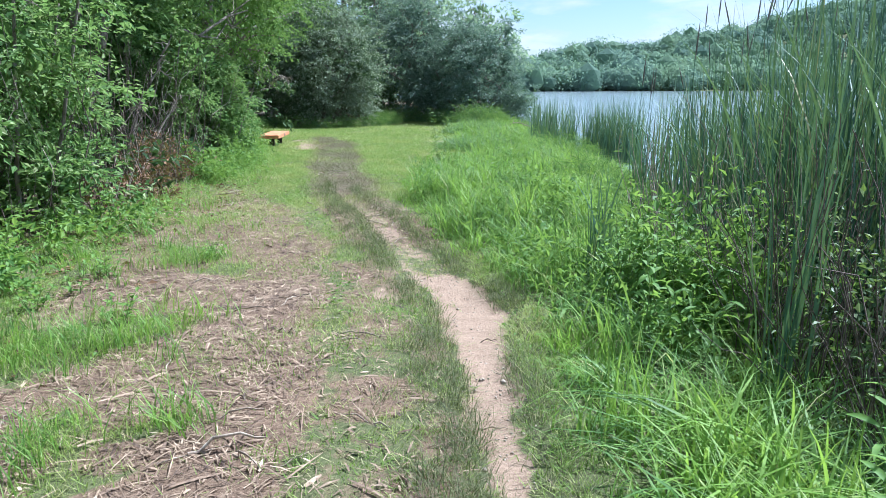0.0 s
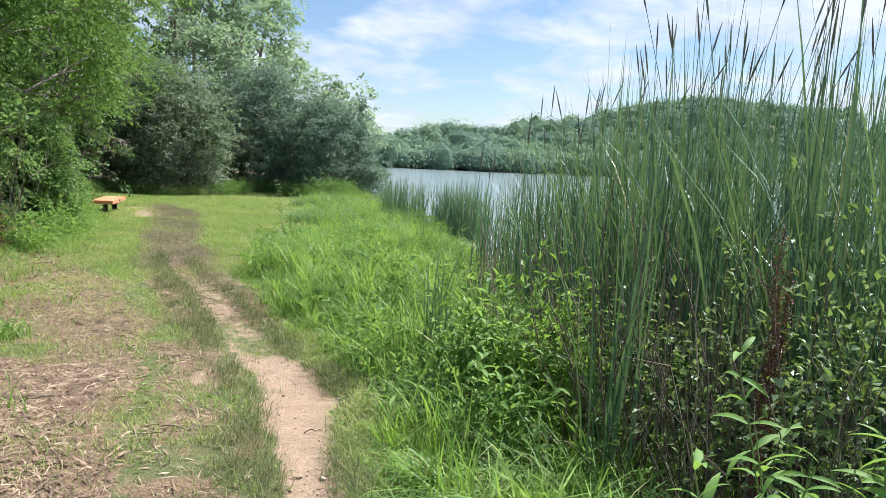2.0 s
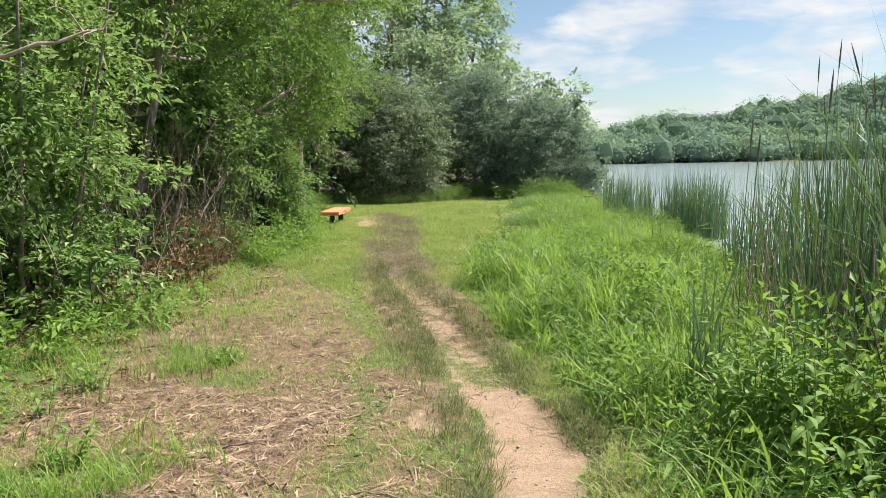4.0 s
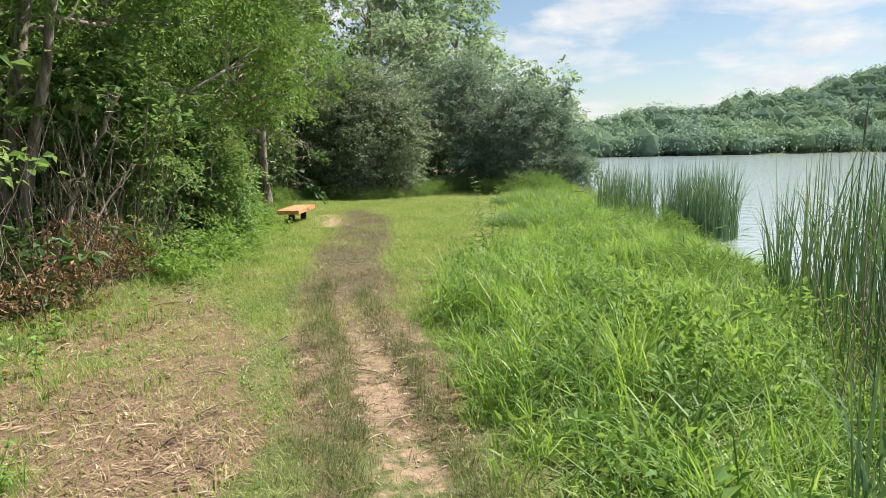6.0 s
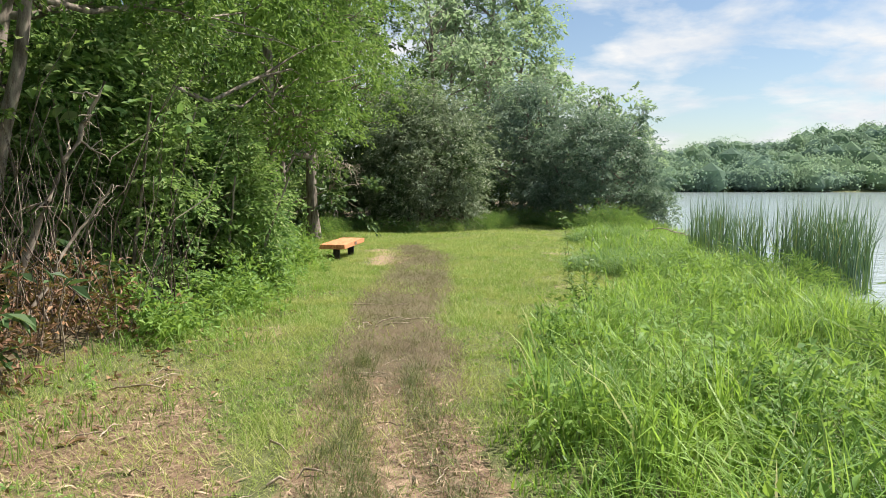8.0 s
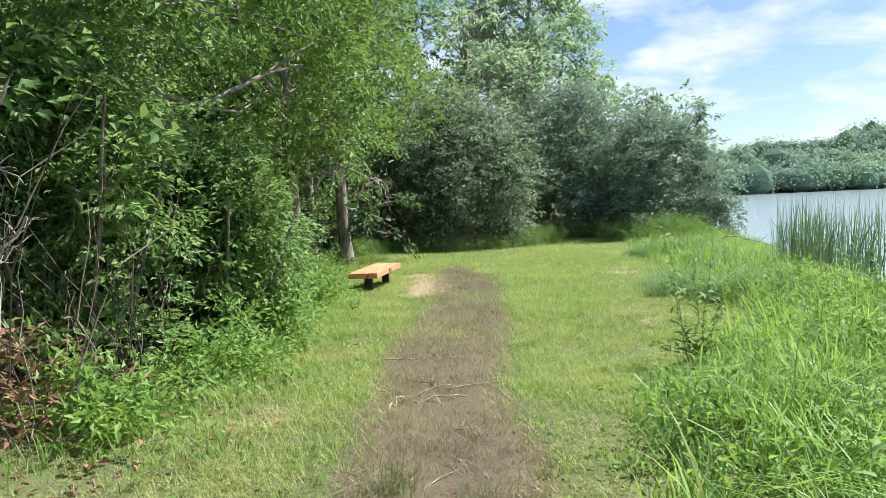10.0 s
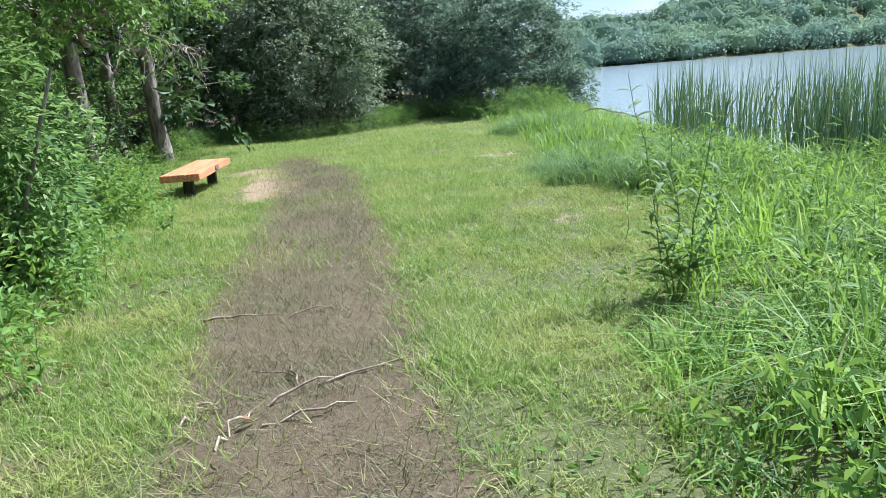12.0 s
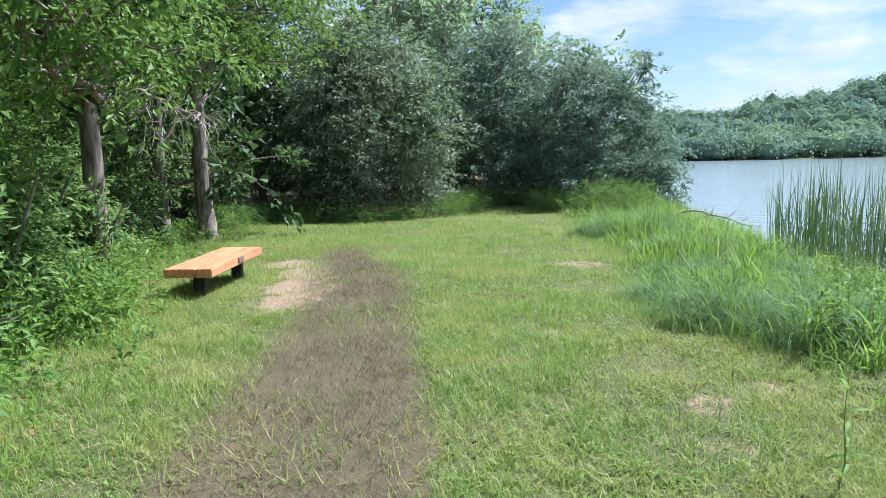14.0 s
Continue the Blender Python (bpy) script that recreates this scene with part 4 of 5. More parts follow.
sprout("edge_grass", x, y, rng.uniform(0.1, 0.34, len(x)), rng.uniform(0.006, 0.011, len(x)), rng.uniform(0.3, 1.1, len(x)), M_TALL,
       "rough green grass along the foot of the woods", 3, 0.5)

# ---- leafy weeds ----


def weed_mass(name, spots, mat, long, label, slim=0.45, category="weeds", dense=170):
    lob = [(x, y, gz(x, y) + h * 0.45, r, r, h * 0.55) for x, y, r, h in spots]
    area = sum(r * (r + h) for _, _, r, h in spots)
    v, f = foliage(lob, int(area * dense) + 20, 6, long, 0.10, slim, 0.0, 0.25, 0.02)
    return tagged(raw(name, v, f, mat), label, category, kind="stuff")


spots = []
for yy in np.arange(0.5, 31, 0.55):
    for _ in range(2):
        xx = float(WOODS(yy)) + rng.uniform(-0.75, 0.35)
        if patchy(xx, yy, 1.1) > 0.3 and not 9.2 < yy < 13.0:
            spots.append((xx, float(yy) + rng.uniform(-0.3, 0.3), rng.uniform(0.18, 0.4), rng.uniform(0.25, 0.7)))
for _ in range(46):
    yy = rng.uniform(13.2, 22.5)
    spots.append((float(WOODS(yy)) + rng.uniform(-0.7, 0.45), float(yy), rng.uniform(0.15, 0.4), rng.uniform(0.2, 0.75)))
weed_mass("undergrowth", spots, M_WEED, 0.085, "leafy green undergrowth at the foot of the woods")
# undergrowth behind the edge, coloured dark in place of shade
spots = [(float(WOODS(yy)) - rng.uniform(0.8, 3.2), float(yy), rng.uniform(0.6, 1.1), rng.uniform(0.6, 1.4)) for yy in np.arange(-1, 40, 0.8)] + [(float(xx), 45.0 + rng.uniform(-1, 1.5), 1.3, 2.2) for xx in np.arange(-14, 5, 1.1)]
weed_mass("forest_undergrowth", spots, M_SHADE_TINT, 0.17, "undergrowth inside the woods, shade painted into its leaf colour", dense=45)
weed_mass("nettle_patch", [(1.7, 4.8, 0.4, 1.05), (2.0, 5.3, 0.45, 1.15), (2.2, 4.6, 0.4, 1.25), (1.4, 5.2, 0.35, 0.85), (0.82, 6.1, 0.22, 0.42), (1.15, 9.4, 0.35, 0.55), (0.5, 9.2, 0.3, 0.4), (2.3, 9.6, 0.4, 0.7), (1.0, 11.6, 0.35, 0.5), (1.75, 5.8, 0.4, 0.85), (0.95, 6.6, 0.3, 0.5), (0.75, 7.2, 0.25, 0.4), (1.4, 8.1, 0.4, 0.6)], M_WEED, 0.085, "dense broad-leaved nettles on the lake bank")
weed_mass("bramble_thicket", [(2.45, 3.3, 0.45, 1.85), (2.25, 2.6, 0.4, 1.6), (2.7, 3.9, 0.45, 1.75), (2.75, 2.3, 0.55, 1.9), (2.5, 4.6, 0.4, 1.5), (2.15, 3.5, 0.35, 1.45), (2.45, 2.9, 0.45, 1.9), (2.9, 3.0, 0.5, 2.0)], M_BRAMBLE, 0.05, "glossy dark bramble thicket among the cattails", 0.5, dense=190)
spots = []
for _ in range(60):
    yy = rng.uniform(3.0, 22.0)
    xx = float(TALL(yy)) + rng.uniform(0.25, 2.4)
    if xx < float(SHORE(yy)) - 0.6:
        spots.append((xx, float(yy), rng.uniform(0.14, 0.34), rng.uniform(0.3, 0.62)))
weed_mass("bank_herbs", spots, M_WEED, 0.075, "small leafy herbs among the bank grass", 0.4)
weed_mass("bank_weeds", [(1.8, 36.0, 1.2, 1.0), (0.3, 38.5, 1.0, 0.7), (-1.8, 41, 1.0, 0.7), (-3.4, 40, 0.8, 0.6), (3.0, 18.0, 0.8, 0.7), (2.6, 12.5, 0.6, 0.6), (3.2, 9.5, 0.6, 0.7), (-8.4, 31.5, 0.7, 0.6), (-8.6, 33.2, 0.7, 0.6), (-7.9, 34.4, 0.7, 0.6), (-6.8, 34.3, 0.6, 0.5), (-5.6, 34.2, 0.6, 0.5), (-4.5, 34.8, 0.6, 0.5), (-3.4, 36.4, 0.6, 0.6), (-2.9, 38.2, 0.7, 0.7), (-2.6, 42.2, 0.9, 0.8), (-0.6, 41.0, 0.9, 0.7), (0.8, 39.6, 0.9, 0.7), (2.4, 38.8, 0.9, 0.8)], M_BANK, 0.22, "soft green grassy weeds over the bank", 0.06, dense=270)
chunks = []
for _ in range(420):
    x0, y0 = rng.uniform(1.85, 3.2), rng.uniform(2.0, 4.6)
    z0 = gz(x0, y0)
    chunks.append(tube(bent((x0, y0, z0), (x0 + rng.normal(0, 0.3), y0 + rng.normal(0, 0.3), z0 + rng.uniform(0.4, 1.8)), 0.05, 6, 0.03), 0.005 * np.linspace(1, 0.4, 6), 4))
v, f = join(chunks)
tagged(raw("bramble_stems", v, f, M_DARKTWIG, None, True), "tangled brown bramble stems among the cattails", "brambles", kind="stuff")
chunks = []
for _ in range(420):
    y0 = rng.uniform(1.0, 18.5)
    x0 = float(WOODS(y0)) - rng.uniform(0.3, 1.8)
    z0 = gz(x0, y0)
    chunks.append(tube(bent((x0, y0, z0), (x0 + rng.normal(0, 0.45), y0 + rng.normal(0, 0.45), z0 + rng.uniform(0.5, 2.6)), 0.04, 6, 0.03), rng.uniform(0.004, 0.010) * np.linspace(1, 0.4, 6), 4))
v, f = join(chunks)
tagged(raw("woodland_twigs", v, f, M_DARKTWIG, None, True), "bare grey twigs standing at the woodland edge", "twigs", kind="stuff")
chunks = []
for _ in range(70):
    y0 = rng.uniform(2.5, 15.0)
    x0 = float(WOODS(y0)) - rng.uniform(0.3, 1.2)
    z0 = gz(x0, y0)
    top = rng.uniform(0.5, 2.4)
    chunks.append(tube(bent((x0, y0, z0 - 0.03), (x0 + rng.normal(0.05, 0.3) * top, y0 + rng.normal(0, 0.3) * top, z0 + top), 0.05, 7, 0.025), rng.uniform(0.003, 0.009) * np.linspace(1, 0.35, 7), 5))
v, f = join(chunks)
tagged(raw("pale_stems", v, f, M_TWIG, None, True), "pale grey bare stems leaning at the woodland edge", "stems", kind="stuff")
spots = [(-4.7, 11.6, 0.5, 0.8), (-4.9, 12.6, 0.6, 0.9), (-5.3, 13.5, 0.6, 0.8), (-4.3, 9.0, 0.3, 0.6), (-5.3, 17.2, 0.4, 0.6), (-4.35, 10.4, 0.35, 0.5), (-4.4, 11.3, 0.35, 0.45), (-4.6, 13.4, 0.4, 0.5)]
weed_mass("dead_brush", spots, M_DEADLEAF, 0.09, "withered reddish-brown brush at the woodland edge", 0.35)

# ---- cattails ----


def stand(name, n, x0, x1, y0, y1, inside, high, label):
    x, y = scatter(n, x0, x1, y0, y1)
    keep = inside(x, y)
    x, y = x[keep], y[keep]
    z = np.maximum(ground_z(x, y), WATER_Z - 0.1) - 0.02
    h = (high(y) - z) * (0.84 + 0.22 * patchy(x, y, 1.8)) * np.where(rng.random(len(x)) < 0.3, rng.uniform(0.4, 0.8, len(x)), rng.uniform(0.78, 1.06, len(x)))
    v, f = blades(x, y, z, h, rng.uniform(0.011, 0.024, len(x)), np.clip(rng.normal(0.15, 0.13, len(x)), 0.02, 0.5), rng.normal(0.6, 1.6, len(x)), 6, 0.75, True)
    return tagged(raw(name, v, f, M_REED), label, "cattails", kind="stuff")


REED_EDGE = along([(2.2, 3.1), (3.4, 2.8), (5.5, 2.7), (8, 2.75), (11, 3.1), (13.5, 3.5)])
REED_TOP = along([(2, 2.95), (6, 2.75), (9, 2.1), (13, 1.65), (20, 1.35), (26, 1.3), (34, 0.9)])
stand("cattail_bed", 11500, 2.1, 5.6, 2.4, 13.4, lambda x, y: (x > REED_EDGE(y)) & (x < SHORE(y) + 1.0) & (rng.random(len(x)) < np.clip(1.25 - (y - 3) / 9, 0.22, 1)), REED_TOP, "tall dark green cattail bed at the lake edge")
stand("cattail_bed", 2100, 4.0, 6.6, 21.8, 25.2, lambda x, y: ((x - 5.3) / 0.95) ** 2 + ((y - 23.4) / 1.2) ** 2 < 1, REED_TOP, "dense cattail stand rising out of the water")
stand("cattail_bed", 800, 3.0, 4.6, 22.5, 28.5, lambda x, y: ((x - 3.7) / 0.75) ** 2 + ((y - 25.4) / 2.8) ** 2 < 1, REED_TOP, "thin cattail stand along the bank")


def cattail_clump(x, y, count, high, label):
    z = gz(x, y)
    thing = base("cattail_clump", x, y, z)
    for _ in range(count):
        a = rng.uniform(0, 6.28)
        r = abs(rng.normal(0, 0.07))
        v, f = blades(np.array([r * math.cos(a)]), np.array([r * math.sin(a)]), np.array([-0.02]), np.array([high * rng.uniform(0.6, 1.05)]), np.array([rng.uniform(0.011, 0.018)]), np.array([rng.uniform(0.04, 0.35)]), np.array([rng.uniform(0, 6.28)]), 6, 0.7, True)
        raw("blade", v, f, M_REED, thing)
    return tagged(thing, label, "cattails")


cattail_clump(1.82, 3.75, 22, 2.5, "tall clump of dark cattail blades beside brambles")
cattail_clump(1.30, 6.15, 26, 1.15, "narrow clump of green cattail blades in grass")
cattail_clump(3.45, 12.9, 30, 1.8, "clump of tall cattail blades beside the lake")
cattail_clump(3.1, 11.6, 24, 1.7, "clump of tall cattail blades beside the lake")


def stalk(x, y, high, lean_x, lean_y):
    z = max(gz(x, y), WATER_Z - 0.1)
    thing = base("cattail_stalk", x, y, z)
    t = np.linspace(0, 1, 8)
    p = np.stack([lean_x * t ** 2.4, lean_y * t ** 2.4, -0.02 + high * t], 1)
    v, f = tube(p, 0.004 * np.linspace(1.1, 0.6, 8), 5)
    raw("stem", v, f, M_REED, thing, True)
    d = (p[-1] - p[-2]) / np.linalg.norm(p[-1] - p[-2])
    q = np.array([p[-1] + d * s + np.array([lean_x, lean_y, 0]) * 0.15 * s * s for s in np.linspace(-0.02, 0.26, 7)])
    v, f = tube(q, np.array([0.003, 0.006, 0.0075, 0.007, 0.006, 0.004, 0.0015]), 7)
    raw("seed_spike", v, f, M_SPIKE, thing, True, "slender brown seed spike")
    tagged(thing, "slender cattail stalk with a brown seed spike", "cattail", "cattail stalks")


for _ in range(105):
    y = float(rng.uniform(2.9, 9.5))
    x = float(REED_EDGE(y)) + float(rng.uniform(0.0, 1.6))
    stalk(x, y, float(REED_TOP(y)) - max(gz(x, y), WATER_Z) + float(rng.uniform(-0.7, 0.1)), float(rng.normal(0.12, 0.3)), float(rng.normal(0, 0.25)))
for x, y, h in ((1.9, 7.4, 1.75), (2.15, 8.0, 1.7), (2.4, 8.8, 1.8), (2.0, 6.2, 2.0)):
    stalk(x, y, h, 0.05, 0.0)

# ---- single plants ----


def leaf_mesh(name, mat, wide):
    """A leaf 1 m long with a midrib fold and a drooping tip, to be scaled."""
    t = np.linspace(0, 1, 6)
    w = wide * np.sin(np.pi * np.clip(t * 0.93 + 0.05, 0, 1)) ** 0.8
    zc = 0.22 * t - 0.42 * t ** 2.2
    v = np.concatenate([np.stack([t, -w / 2, zc + w * 0.2], 1), np.stack([t, 0 * t, zc], 1), np.stack([t, w / 2, zc + w * 0.2], 1)])
    f = [[a + i, a + i + 6, a + i + 7, a + i + 1] for a in (0, 6) for i in range(5)]
    ob = raw(name, v, np.array(f), mat, None, True)
    me = ob.data
    bpy.data.objects.remove(ob)
    return me


LEAF_WEED, LEAF_NETTLE, LEAF_SAP = leaf_mesh("leaf", M_WEED, 0.21), leaf_mesh("leaf", M_WEED, 0.44), leaf_mesh("leaf", M_SAPLING, 0.3)


def leafy_plant(name, x, y, stems, high, leaf, long, pairs, label, category, flower=False, spread=0.2):
    thing = base(name, x, y, gz(x, y), float(rng.uniform(0, 360)))
    for s in range(stems):
        a = s * 2.4
        top = np.array([spread * math.cos(a), spread * math.sin(a), high * (1 - 0.12 * s)])
        p = bent((0.03 * math.cos(a), 0.03 * math.sin(a), -0.02), top, 0.0, 8, 0.012)
        v, f = tube(p, np.linspace(0.006, 0.002, 8) * (0.5 + high * 0.35), 6)
        raw("stem", v, f, M_STEM, thing, True)
        for i in range(pairs):
            t = 0.18 + 0.8 * i / pairs
            k = min(int(t * 7), 6)
            at = p[k] + (p[k + 1] - p[k]) * (t * 7 - k)
            for half in (0, 180):
                ob = new("leaf", leaf)
                ob.parent = thing
                size = long * (1.15 - 0.55 * t) * float(rng.uniform(0.75, 1.2))
                ob.matrix_basis = pose(*at, float(rng.uniform(-30, 30)), float(rng.uniform(-50, 25)), i * 95 + half + float(rng.uniform(-20, 20))) @ Matrix.Diagonal((size, size, size, 1))
        if flower and s < 2:
            q = np.repeat(np.array([[p[-1][0], p[-1][1], 0]]), 160, 0)
            q[:, 2] = p[-1][2] + rng.uniform(-0.04, 0.14, 160)
            u = units(160) * [1, 1, 0.4]
            v, f = leaves(q, u, units(160), np.full(160, 0.024), np.full(160, 0.016))
            raw("flower_spike", v, f, M_FLOWER, thing, False, "purple flower spike")
    return tagged(thing, label, category)


leafy_plant("loosestrife_plant", 1.98, 1.98, 3, 1.6, LEAF_WEED, 0.19, 15, "tall leafy waterside plant with purple flower spike", "plant", True, 0.08)
leafy_plant("leafy_weed", 1.40, 1.66, 4, 1.15, LEAF_WEED, 0.16, 13, "tall green weed with long narrow leaves", "plant", False, 0.3)
leafy_plant("leafy_weed", 1.62, 1.74, 4, 1.45, LEAF_WEED, 0.16, 13, "tall green weed with long narrow leaves", "plant", False, 0.3)
leafy_plant("leafy_weed", 1.78, 2.15, 4, 1.35, LEAF_WEED, 0.16, 13, "tall green weed with long narrow leaves", "plant", False, 0.25)
leafy_plant("leafy_weed", 1.5, 1.95, 4, 1.0, LEAF_WEED, 0.16, 13, "tall green weed with long narrow leaves", "plant", False, 0.25)
leafy_plant("sapling", -0.02, 15.72, 5, 1.36, LEAF_SAP, 0.135, 16, "dark green sapling standing in the grass", "sapling", False, 0.27)
leafy_plant("leafy_weed", 0.03, 17.15, 1, 0.6, LEAF_WEED, 0.12, 5, "thin upright weed stem in the clearing", "plant", False, 0.08)
leafy_plant("leafy_weed", 1.5, 4.15, 3, 0.62, LEAF_WEED, 0.17, 8, "broad-leaved weed in tall bank grass", "plant", False, 0.18)
leafy_plant("leafy_weed", -4.9, 18.0, 3, 0.7, LEAF_WEED, 0.16, 8, "leafy weed at the woodland edge", "plant", False, 0.2)


def dock(x, y, high, seeds):
    thing = base("dock_plant", x, y, gz(x, y))
    p = bent((0, 0, -0.02), (0.08, 0.03, high), 0.0, 8, 0.01)
    v, f = tube(p, np.linspace(0.006, 0.002, 8), 6)
    raw("stem", v, f, M_RED, thing, True)
    t = rng.uniform(0.45, 1.0, seeds)
    at = np.stack([np.interp(t, np.linspace(0, 1, 8), p[:, i]) for i in range(3)], 1) + rng.normal(0, 0.014, (seeds, 3))
    v, f = leaves(at, units(seeds), units(seeds), np.full(seeds, 0.016), np.full(seeds, 0.012))
    tagged(raw("seed_head", v, f, M_RED, thing), "dark red-brown seed head", kind="stuff")
    tagged(thing, "withered dock with dark red-brown seeds beside reeds", "plant")


for x, y, h in ((2.12, 2.95, 1.75), (2.2, 3.0, 1.6), (2.05, 2.85, 1.5)):
    dock(x, y, h, 420)
for _ in range(34):
    y = float(rng.uniform(1.5, 30))
    x = float(WOODS(y)) + float(rng.uniform(0.0, 0.9))
    leafy_plant("leafy_weed", x, y, 2, float(rng.uniform(0.25, 0.65)), LEAF_NETTLE, float(rng.uniform(0.07, 0.11)), 6, "leafy green weed at the woodland edge", "plant", False, 0.12)
for _ in range(46):
    y = float(rng.uniform(3.5, 21))
    x = float(TALL(y)) + float(rng.uniform(0.8, 2.6))
    leafy_plant("leafy_weed", x, y, 2, float(rng.uniform(0.45, 0.8)), LEAF_WEED, float(rng.uniform(0.12, 0.18)), 7, "broad-leaved weed in tall bank grass", "plant", False, 0.14)

for k in range(20):
    x, y = 1.25 + 0.95 * ((k * 0.618) % 1), 4.2 + 1.3 * ((k * 0.381) % 1)
    leafy_plant("nettle", x, y, 2, float(rng.uniform(0.6, 0.95)), LEAF_NETTLE, float(rng.uniform(0.08, 0.12)), 9, "upright green nettle with toothed leaves on bank", "plant", False, 0.1)

for x, y, h in ((-2.2, 4.8, 0.3), (-2.6, 3.7, 0.35), (-2.2, 6.9, 0.25), (-3.0, 5.2, 0.4), (-2.9, 6.2, 0.35)):
    leafy_plant("leafy_weed", x, y, 5, h, LEAF_NETTLE, 0.07, 6, "low bright green weed among wood chips", "plant", False, 0.16)

# ---- dead wood ----


def dead_branch(name, points, radius, twigs, long, label, hang=0.6):
    p = np.asarray(points, float)
    t = np.linspace(0, 1, len(p))
    tt = np.linspace(0, 1, 14)
    q = np.stack([np.interp(tt, t, p[:, i]) for i in range(3)], 1)
    q[1:-1] += rng.normal(0, 0.02, (12, 3))
    o = q[0].copy()
    thing = base(name, *o)
    v, f = tube(q - o, radius * np.linspace(1, 0.35, 14), 8)
    raw("branch", v, f, M_TWIG, thing, True)
    for _ in range(twigs):
        k = rng.integers(3, 14)
        e = q[k] + units(1)[0] * long * rng.uniform(0.4, 1.0) - [0, 0, hang * long]
        pts = bent(q[k] - o, e - o, 0.05, 6, 0.05)
        chunks = [tube(pts, radius * 0.3 * np.linspace(1, 0.3, 6), 5)]
        for _ in range(3):
            j = rng.integers(2, 5)
            chunks.append(tube(bent(pts[j], pts[j] + units(1)[0] * long * 0.35 - [0, 0, hang * long * 0.3], 0.03, 4, 0.05), radius * 0.16 * np.linspace(1, 0.4, 4), 4))
        v, f = join(chunks)
        raw("twig", v, f, M_TWIG, thing, True)
    return tagged(thing, label, "branch")


dead_branch("dead_branch", [(-5.7, 20.5, 2.5), (-5.1, 20.6, 2.05), (-4.7, 20.7, 1.8), (-4.25, 20.8, 1.6)], 0.026, 28, 0.5, "bare dead branch with drooping twigs below leaves")
dead_branch("dead_branch", [(-4.9, 6.6, 1.2), (-4.4, 6.4, 2.1), (-3.7, 6.6, 2.25), (-3.1, 7.0, 2.5)], 0.03, 10, 0.4, "crooked pale dead branch among leaves", 0.0)
dead_branch("dead_branch", [(-5.4, 5.6, 1.0), (-4.6, 5.6, 2.4), (-3.9, 5.9, 3.0)], 0.03, 8, 0.4, "crooked pale dead branch among leaves", 0.0)
dead_branch("dead_branch", [(-5.6, 12.8, -0.3), (-5.4, 13.1, 0.8), (-5.0, 13.2, 1.7), (-4.7, 13.3, 2.3)], 0.045, 8, 0.4, "pale leaning dead stem at the woodland edge", -0.1)
dead_branch("dead_branch", [(-5.2, 12.4, -0.3), (-4.9, 12.8, 0.6), (-4.6, 13.2, 1.3)], 0.025, 8, 0.4, "pale leaning dead stem at the woodland edge", -0.1)
dead_branch("dead_branch", [(2.6, 33.4, -0.5), (3.1, 33.0, -0.2), (3.9, 32.6, -0.35), (4.6, 32.6, -0.6)], 0.03, 10, 0.5, "fallen bare branch reaching over the water", 0.0)

x, y = scatter(270000, -4.6, 0.4, 0.3, 16)
keep = rng.random(len(x)) < np.clip(chip_at(x, y) * 1.3 - 0.35, 0, 1) * (1 - 0.85 * dirt_at(x, y)) * (0.25 + 0.75 * patchy(x, y, 1.5))
x, y = x[keep], y[keep]
n = len(x)
L, W, T = rng.gamma(1.4, 0.042, n) + 0.012, 0.0015 + rng.gamma(1.3, 0.0026, n), rng.uniform(0.002, 0.008, n)
a = rng.uniform(0, np.pi, n)
d = np.stack([np.cos(a), np.sin(a), rng.normal(0, 0.12, n)], 1)
s = np.stack([-np.sin(a), np.cos(a), rng.normal(0, 0.3, n)], 1)
c = np.stack([x, y, ground_z(x, y) + 0.006 + rng.random(n) * 0.008], 1)
up = np.array([0, 0, 1.0])
v = np.stack([c - d * (L / 2)[:, None] - s * (W * 0.3)[:, None], c - d * (L / 2)[:, None] + s * (W * 0.4)[:, None], c + s * (W / 2)[:, None] + up * T[:, None], c + d * (L / 2)[:, None] + s * (W * 0.2)[:, None], c + d * (L / 2)[:, None] - s * (W * 0.2)[:, None], c - s * (W / 2)[:, None] + up * T[:, None]], 1).reshape(-1, 3)
f = ((np.arange(n) * 6)[:, None, None] + np.array([[0, 1, 2, 5], [5, 2, 3, 4]])[None]).reshape(-1, 4)
tagged(raw("wood_chips", v, f, M_CHIP), "scattered pale wood chips and straw on the track", "wood chips", kind="stuff")

stick_meshes = []
for k in range(6):
    chunks = [tube(bent((-0.5, 0, 0), (0.5, 0, 0), 0.03, 7, 0.018), 0.011 * np.linspace(1, 0.45, 7), 7)]
    if k % 2:
        chunks.append(tube(bent((0.0, 0, 0.005), (0.25, 0.14 * (k - 2), 0.02), 0.02, 5, 0.02), 0.006 * np.linspace(1, 0.5, 5), 5))
    v, f = join(chunks)
    ob = raw("stick", v, f, M_STICK, None, True)
    stick_meshes.append(ob.data)
    bpy.data.objects.remove(ob)


def stick(x, y, long, thick, turn, label="dry broken stick lying on the track"):
    ob = new("stick", stick_meshes[int(rng.integers(6))])
    tilt = 0.0
    ob.matrix_world = pose(x, y, gz(x, y) + 0.011 * thick * 0.6, float(rng.uniform(0, 30)), tilt, turn) @ Matrix.Diagonal((long, long * 0.6 + thick * 0.4, thick, 1))
    tagged(ob, label, "stick", "sticks on the ground")


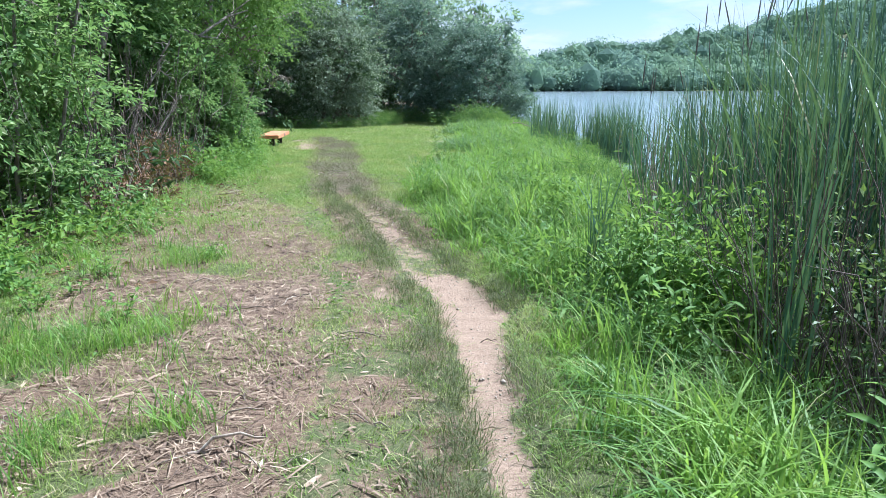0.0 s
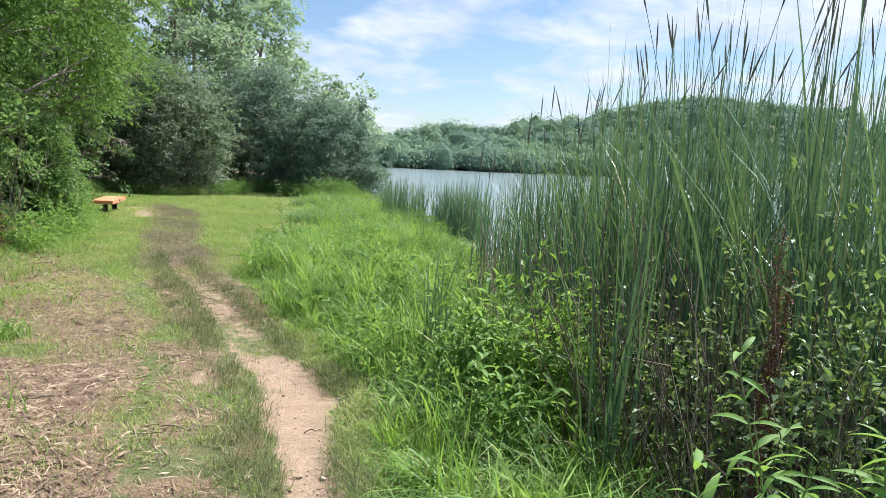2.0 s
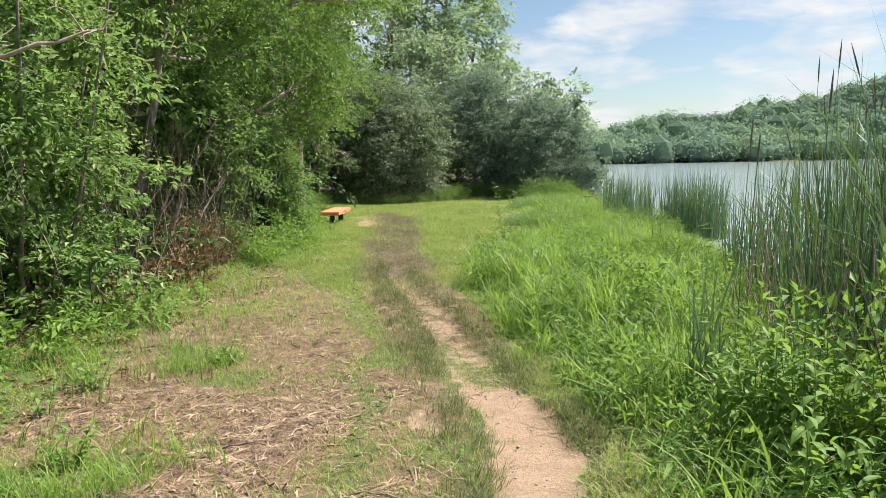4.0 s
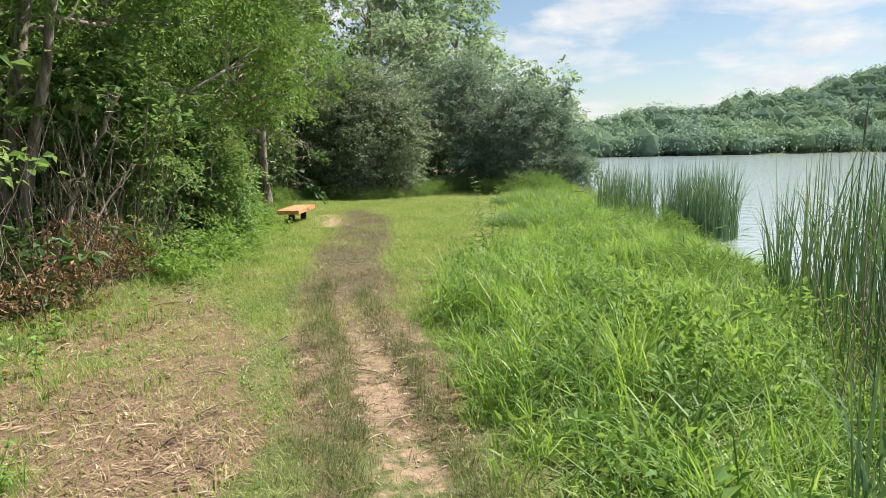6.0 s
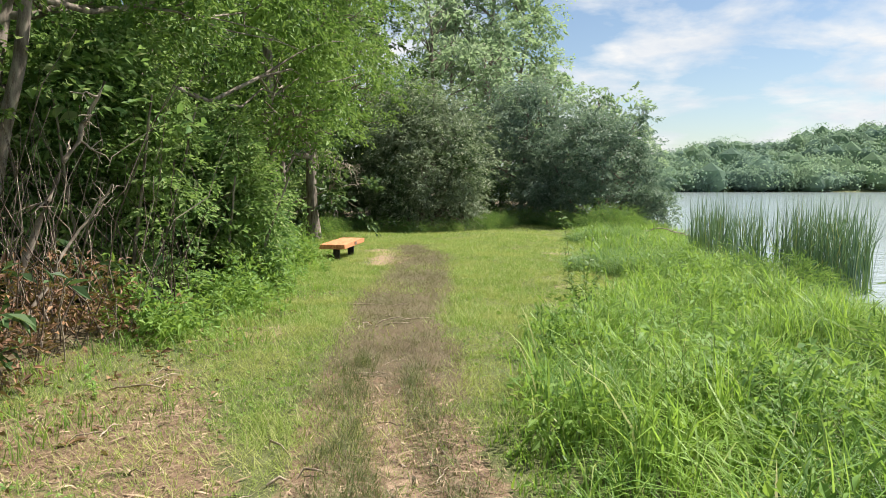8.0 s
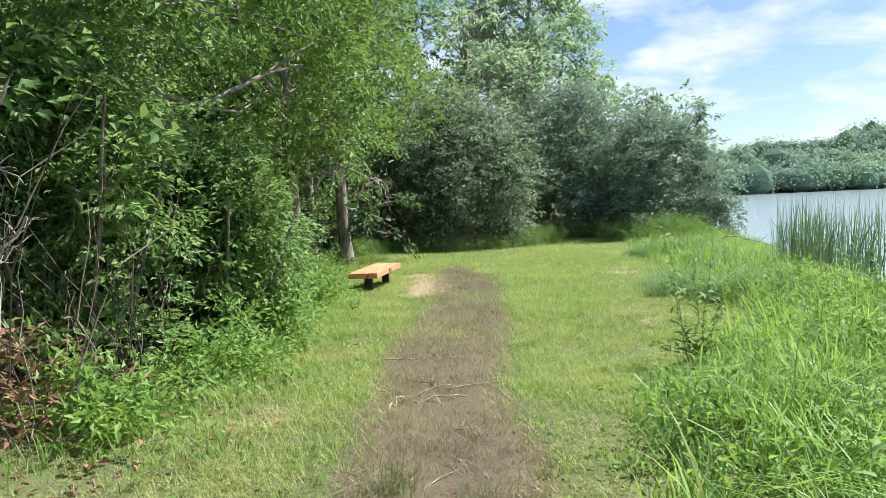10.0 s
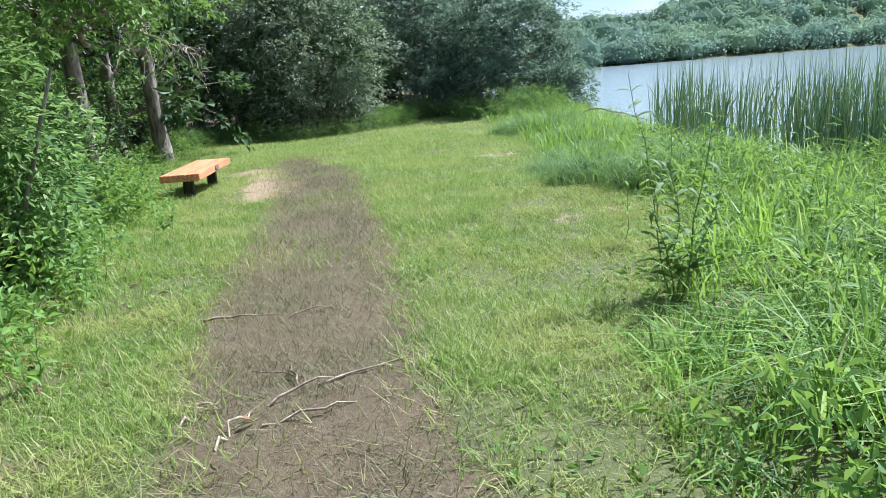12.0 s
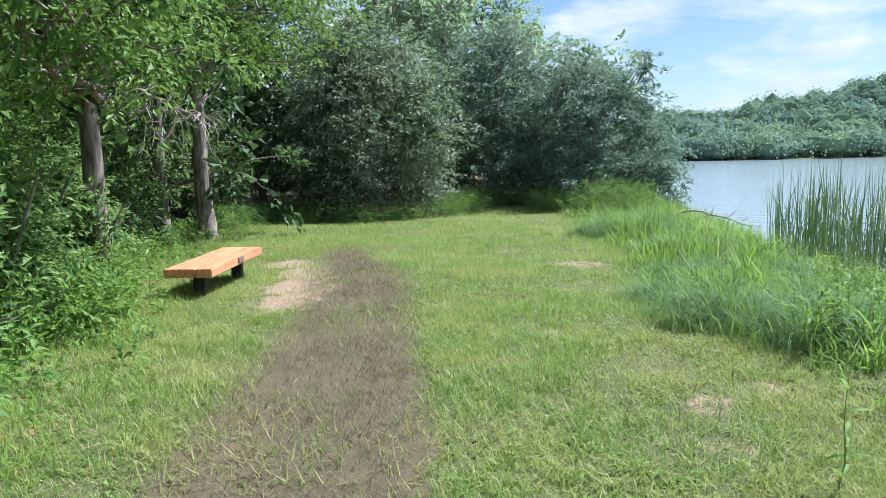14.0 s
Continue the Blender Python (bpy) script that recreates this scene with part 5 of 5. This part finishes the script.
for x, y, l, th, turn in ((-0.95, 3.0, 0.34, 1.0, 28), (-0.83, 2.86, 0.2, 0.7, -40), (-0.98, 4.55, 0.2, 0.7, -25), (-1.35, 5.1, 0.3, 0.6, 5), (-2.1, 14.55, 0.42, 0.8, 42), (-2.0, 14.3, 0.5, 0.8, 20), (-2.35, 14.2, 0.35, 0.9, 80), (-2.2, 14.75, 0.3, 0.7, 110), (-1.85, 14.75, 0.5, 0.7, 35), (-2.55, 14.4, 0.3, 0.9, 70), (-2.75, 15.9, 0.5, 0.8, 5), (-2.3, 15.9, 0.3, 0.6, 30), (0.25, 3.3, 0.14, 0.5, 10), (0.3, 4.6, 0.12, 0.5, 20), (-1.6, 10.1, 0.4, 0.9, 40), (-1.9, 10.5, 0.25, 1.0, -30), (-3.4, 11.6, 0.5, 0.9, 8)):
    stick(x, y, l, th, turn)
for _ in range(70):
    y = float(rng.uniform(1.5, 13.5))
    x = float(rng.uniform(CHIP_L(y), CHIP_R(y) + 0.5))
    stick(x, y, float(rng.uniform(0.1, 0.34)), float(rng.uniform(0.3, 0.7)), float(rng.uniform(0, 180)))
for _ in range(34):
    y = float(rng.uniform(8.0, 13.0))
    x = float(rng.uniform(PATH_L(y) - 0.1, PATH_R(y) + 0.15))
    stick(x, y, float(rng.uniform(0.12, 0.4)), float(rng.uniform(0.3, 0.7)), float(rng.uniform(0, 180)), "dry twig lying across the narrow path")

n = 1400
y = rng.uniform(1, 24, n)
x = WOODS(y) + rng.normal(0.1, 0.5, n)
c = np.stack([x, y, ground_z(x, y) + 0.015], 1)
v, f = leaves(c, np.stack([rng.normal(0, 1, n), rng.normal(0, 1, n), rng.normal(0, 0.2, n)], 1), np.array([0, 0, 1.0]) + rng.normal(0, 0.3, (n, 3)), rng.uniform(0.05, 0.1, n), rng.uniform(0.03, 0.06, n))
tagged(raw("fallen_leaves", v, f, M_DEADLEAF), "fallen brown leaves below the woodland edge", "leaves", kind="stuff")

x, y = scatter(34000, -7.0, 2.0, 2.0, 34)
keep = (rng.random(len(x)) < np.clip(1.2 - y / 40, 0.2, 1) * (patchy(x, y, 0.7) > 0.5)) & (x > WOODS(y) + 0.1) & (x < TALL(y) + 0.2) & (dirt_at(x, y) < 0.3) & (chip_at(x, y) < 0.55) & (dry_at(x, y) < 0.4)
x, y = x[keep], y[keep]
n = len(x)
c = np.stack([x, y, ground_z(x, y) + rng.uniform(0.012, 0.035, n)], 1)
big = rng.uniform(0.02, 0.045, n) * (1 + np.clip(y - 8, 0, 20) * 0.03)
v, f = leaves(c, np.stack([rng.normal(0, 1, n), rng.normal(0, 1, n), rng.normal(0.1, 0.3, n)], 1), np.array([0, 0, 1.0]) + rng.normal(0, 0.35, (n, 3)), big, big * 0.7)
tagged(raw("clover", v, f, M_WEED), "low broad-leaved clover mixed into the grass", "clover", kind="stuff")

chunks = []
for _ in range(360):
    y0 = rng.uniform(2.0, 8.5)
    x0 = float(REED_EDGE(y0)) + rng.uniform(-0.8, 0.9)
    z0 = max(gz(x0, y0), WATER_Z)
    way = rng.uniform(0, 6.28)
    reach = rng.uniform(0.05, 0.4)
    chunks.append(tube(bent((x0, y0, z0), (x0 + reach * math.cos(way), y0 + reach * math.sin(way), z0 + rng.uniform(0.3, 1.5)), 0.08, 6, 0.02), 0.006 * np.linspace(1, 0.4, 6), 4))
v, f = join(chunks)
tagged(raw("dead_reeds", v, f, M_TWIG, None, True), "pale broken dead reed stems in the cattail bed", "reeds", kind="stuff")

# fine dull grass that hangs over both edges of the path
ty = rng.uniform(0.5, 12.8, 900)
tx = np.where(rng.random(900) < 0.68, PATH_L(ty) - np.abs(rng.normal(0, 0.15 + 0.1 * patchy(0 * ty, ty, 1.2), 900)), PATH_R(ty) + np.abs(rng.normal(0, 0.08, 900)))
who = np.repeat(np.arange(900), 24)
who = who[((patchy(tx * 1.7, ty, 1.6) > 0.36) | (ty > 7.5))[who]]
x, y = tx[who] + rng.normal(0, 0.04, len(who)), ty[who] + rng.normal(0, 0.05, len(who))
sprout("path_edge_grass", x, y, rng.uniform(0.05, 0.2, len(x)) * rng.uniform(0.6, 1.25, 900)[who], rng.uniform(0.0025, 0.0055, len(x)), rng.uniform(0.3, 1.4, len(x)), M_FRINGE, "fine dull green grass over the path edges", 2, 0.5)

# pebbles and crumbs of soil on the bare path
y = rng.uniform(0.5, 12.5, 2600)
x = rng.uniform(PATH_L(y) - 0.05, PATH_R(y) + 0.05)
y = np.concatenate([y, rng.uniform(21.3, 25.6, 500)])
x = np.concatenate([x, rng.normal(-4.35, 0.3, 500)])
n = len(x)
size = rng.gamma(1.6, 0.0022, n) + 0.0015
octa = np.array([[1, 0, 0], [0, 1, 0], [-1, 0, 0], [0, -1, 0], [0, 0, 0.7], [0, 0, -0.7]], float)
v = np.stack([x, y, ground_z(x, y) + size * 0.3], 1)[:, None] + octa[None] * size[:, None, None] * rng.uniform(0.6, 1.4, (n, 6, 1))
f = np.array([[0, 1, 4], [1, 2, 4], [2, 3, 4], [3, 0, 4], [1, 0, 5], [2, 1, 5], [3, 2, 5], [0, 3, 5]])[None] + (np.arange(n) * 6)[:, None, None]
tagged(raw("pebbles", v.reshape(-1, 3), f.reshape(-1, 3), M_STONE, None, True), "small pebbles and soil crumbs on bare path", "pebbles", kind="stuff")
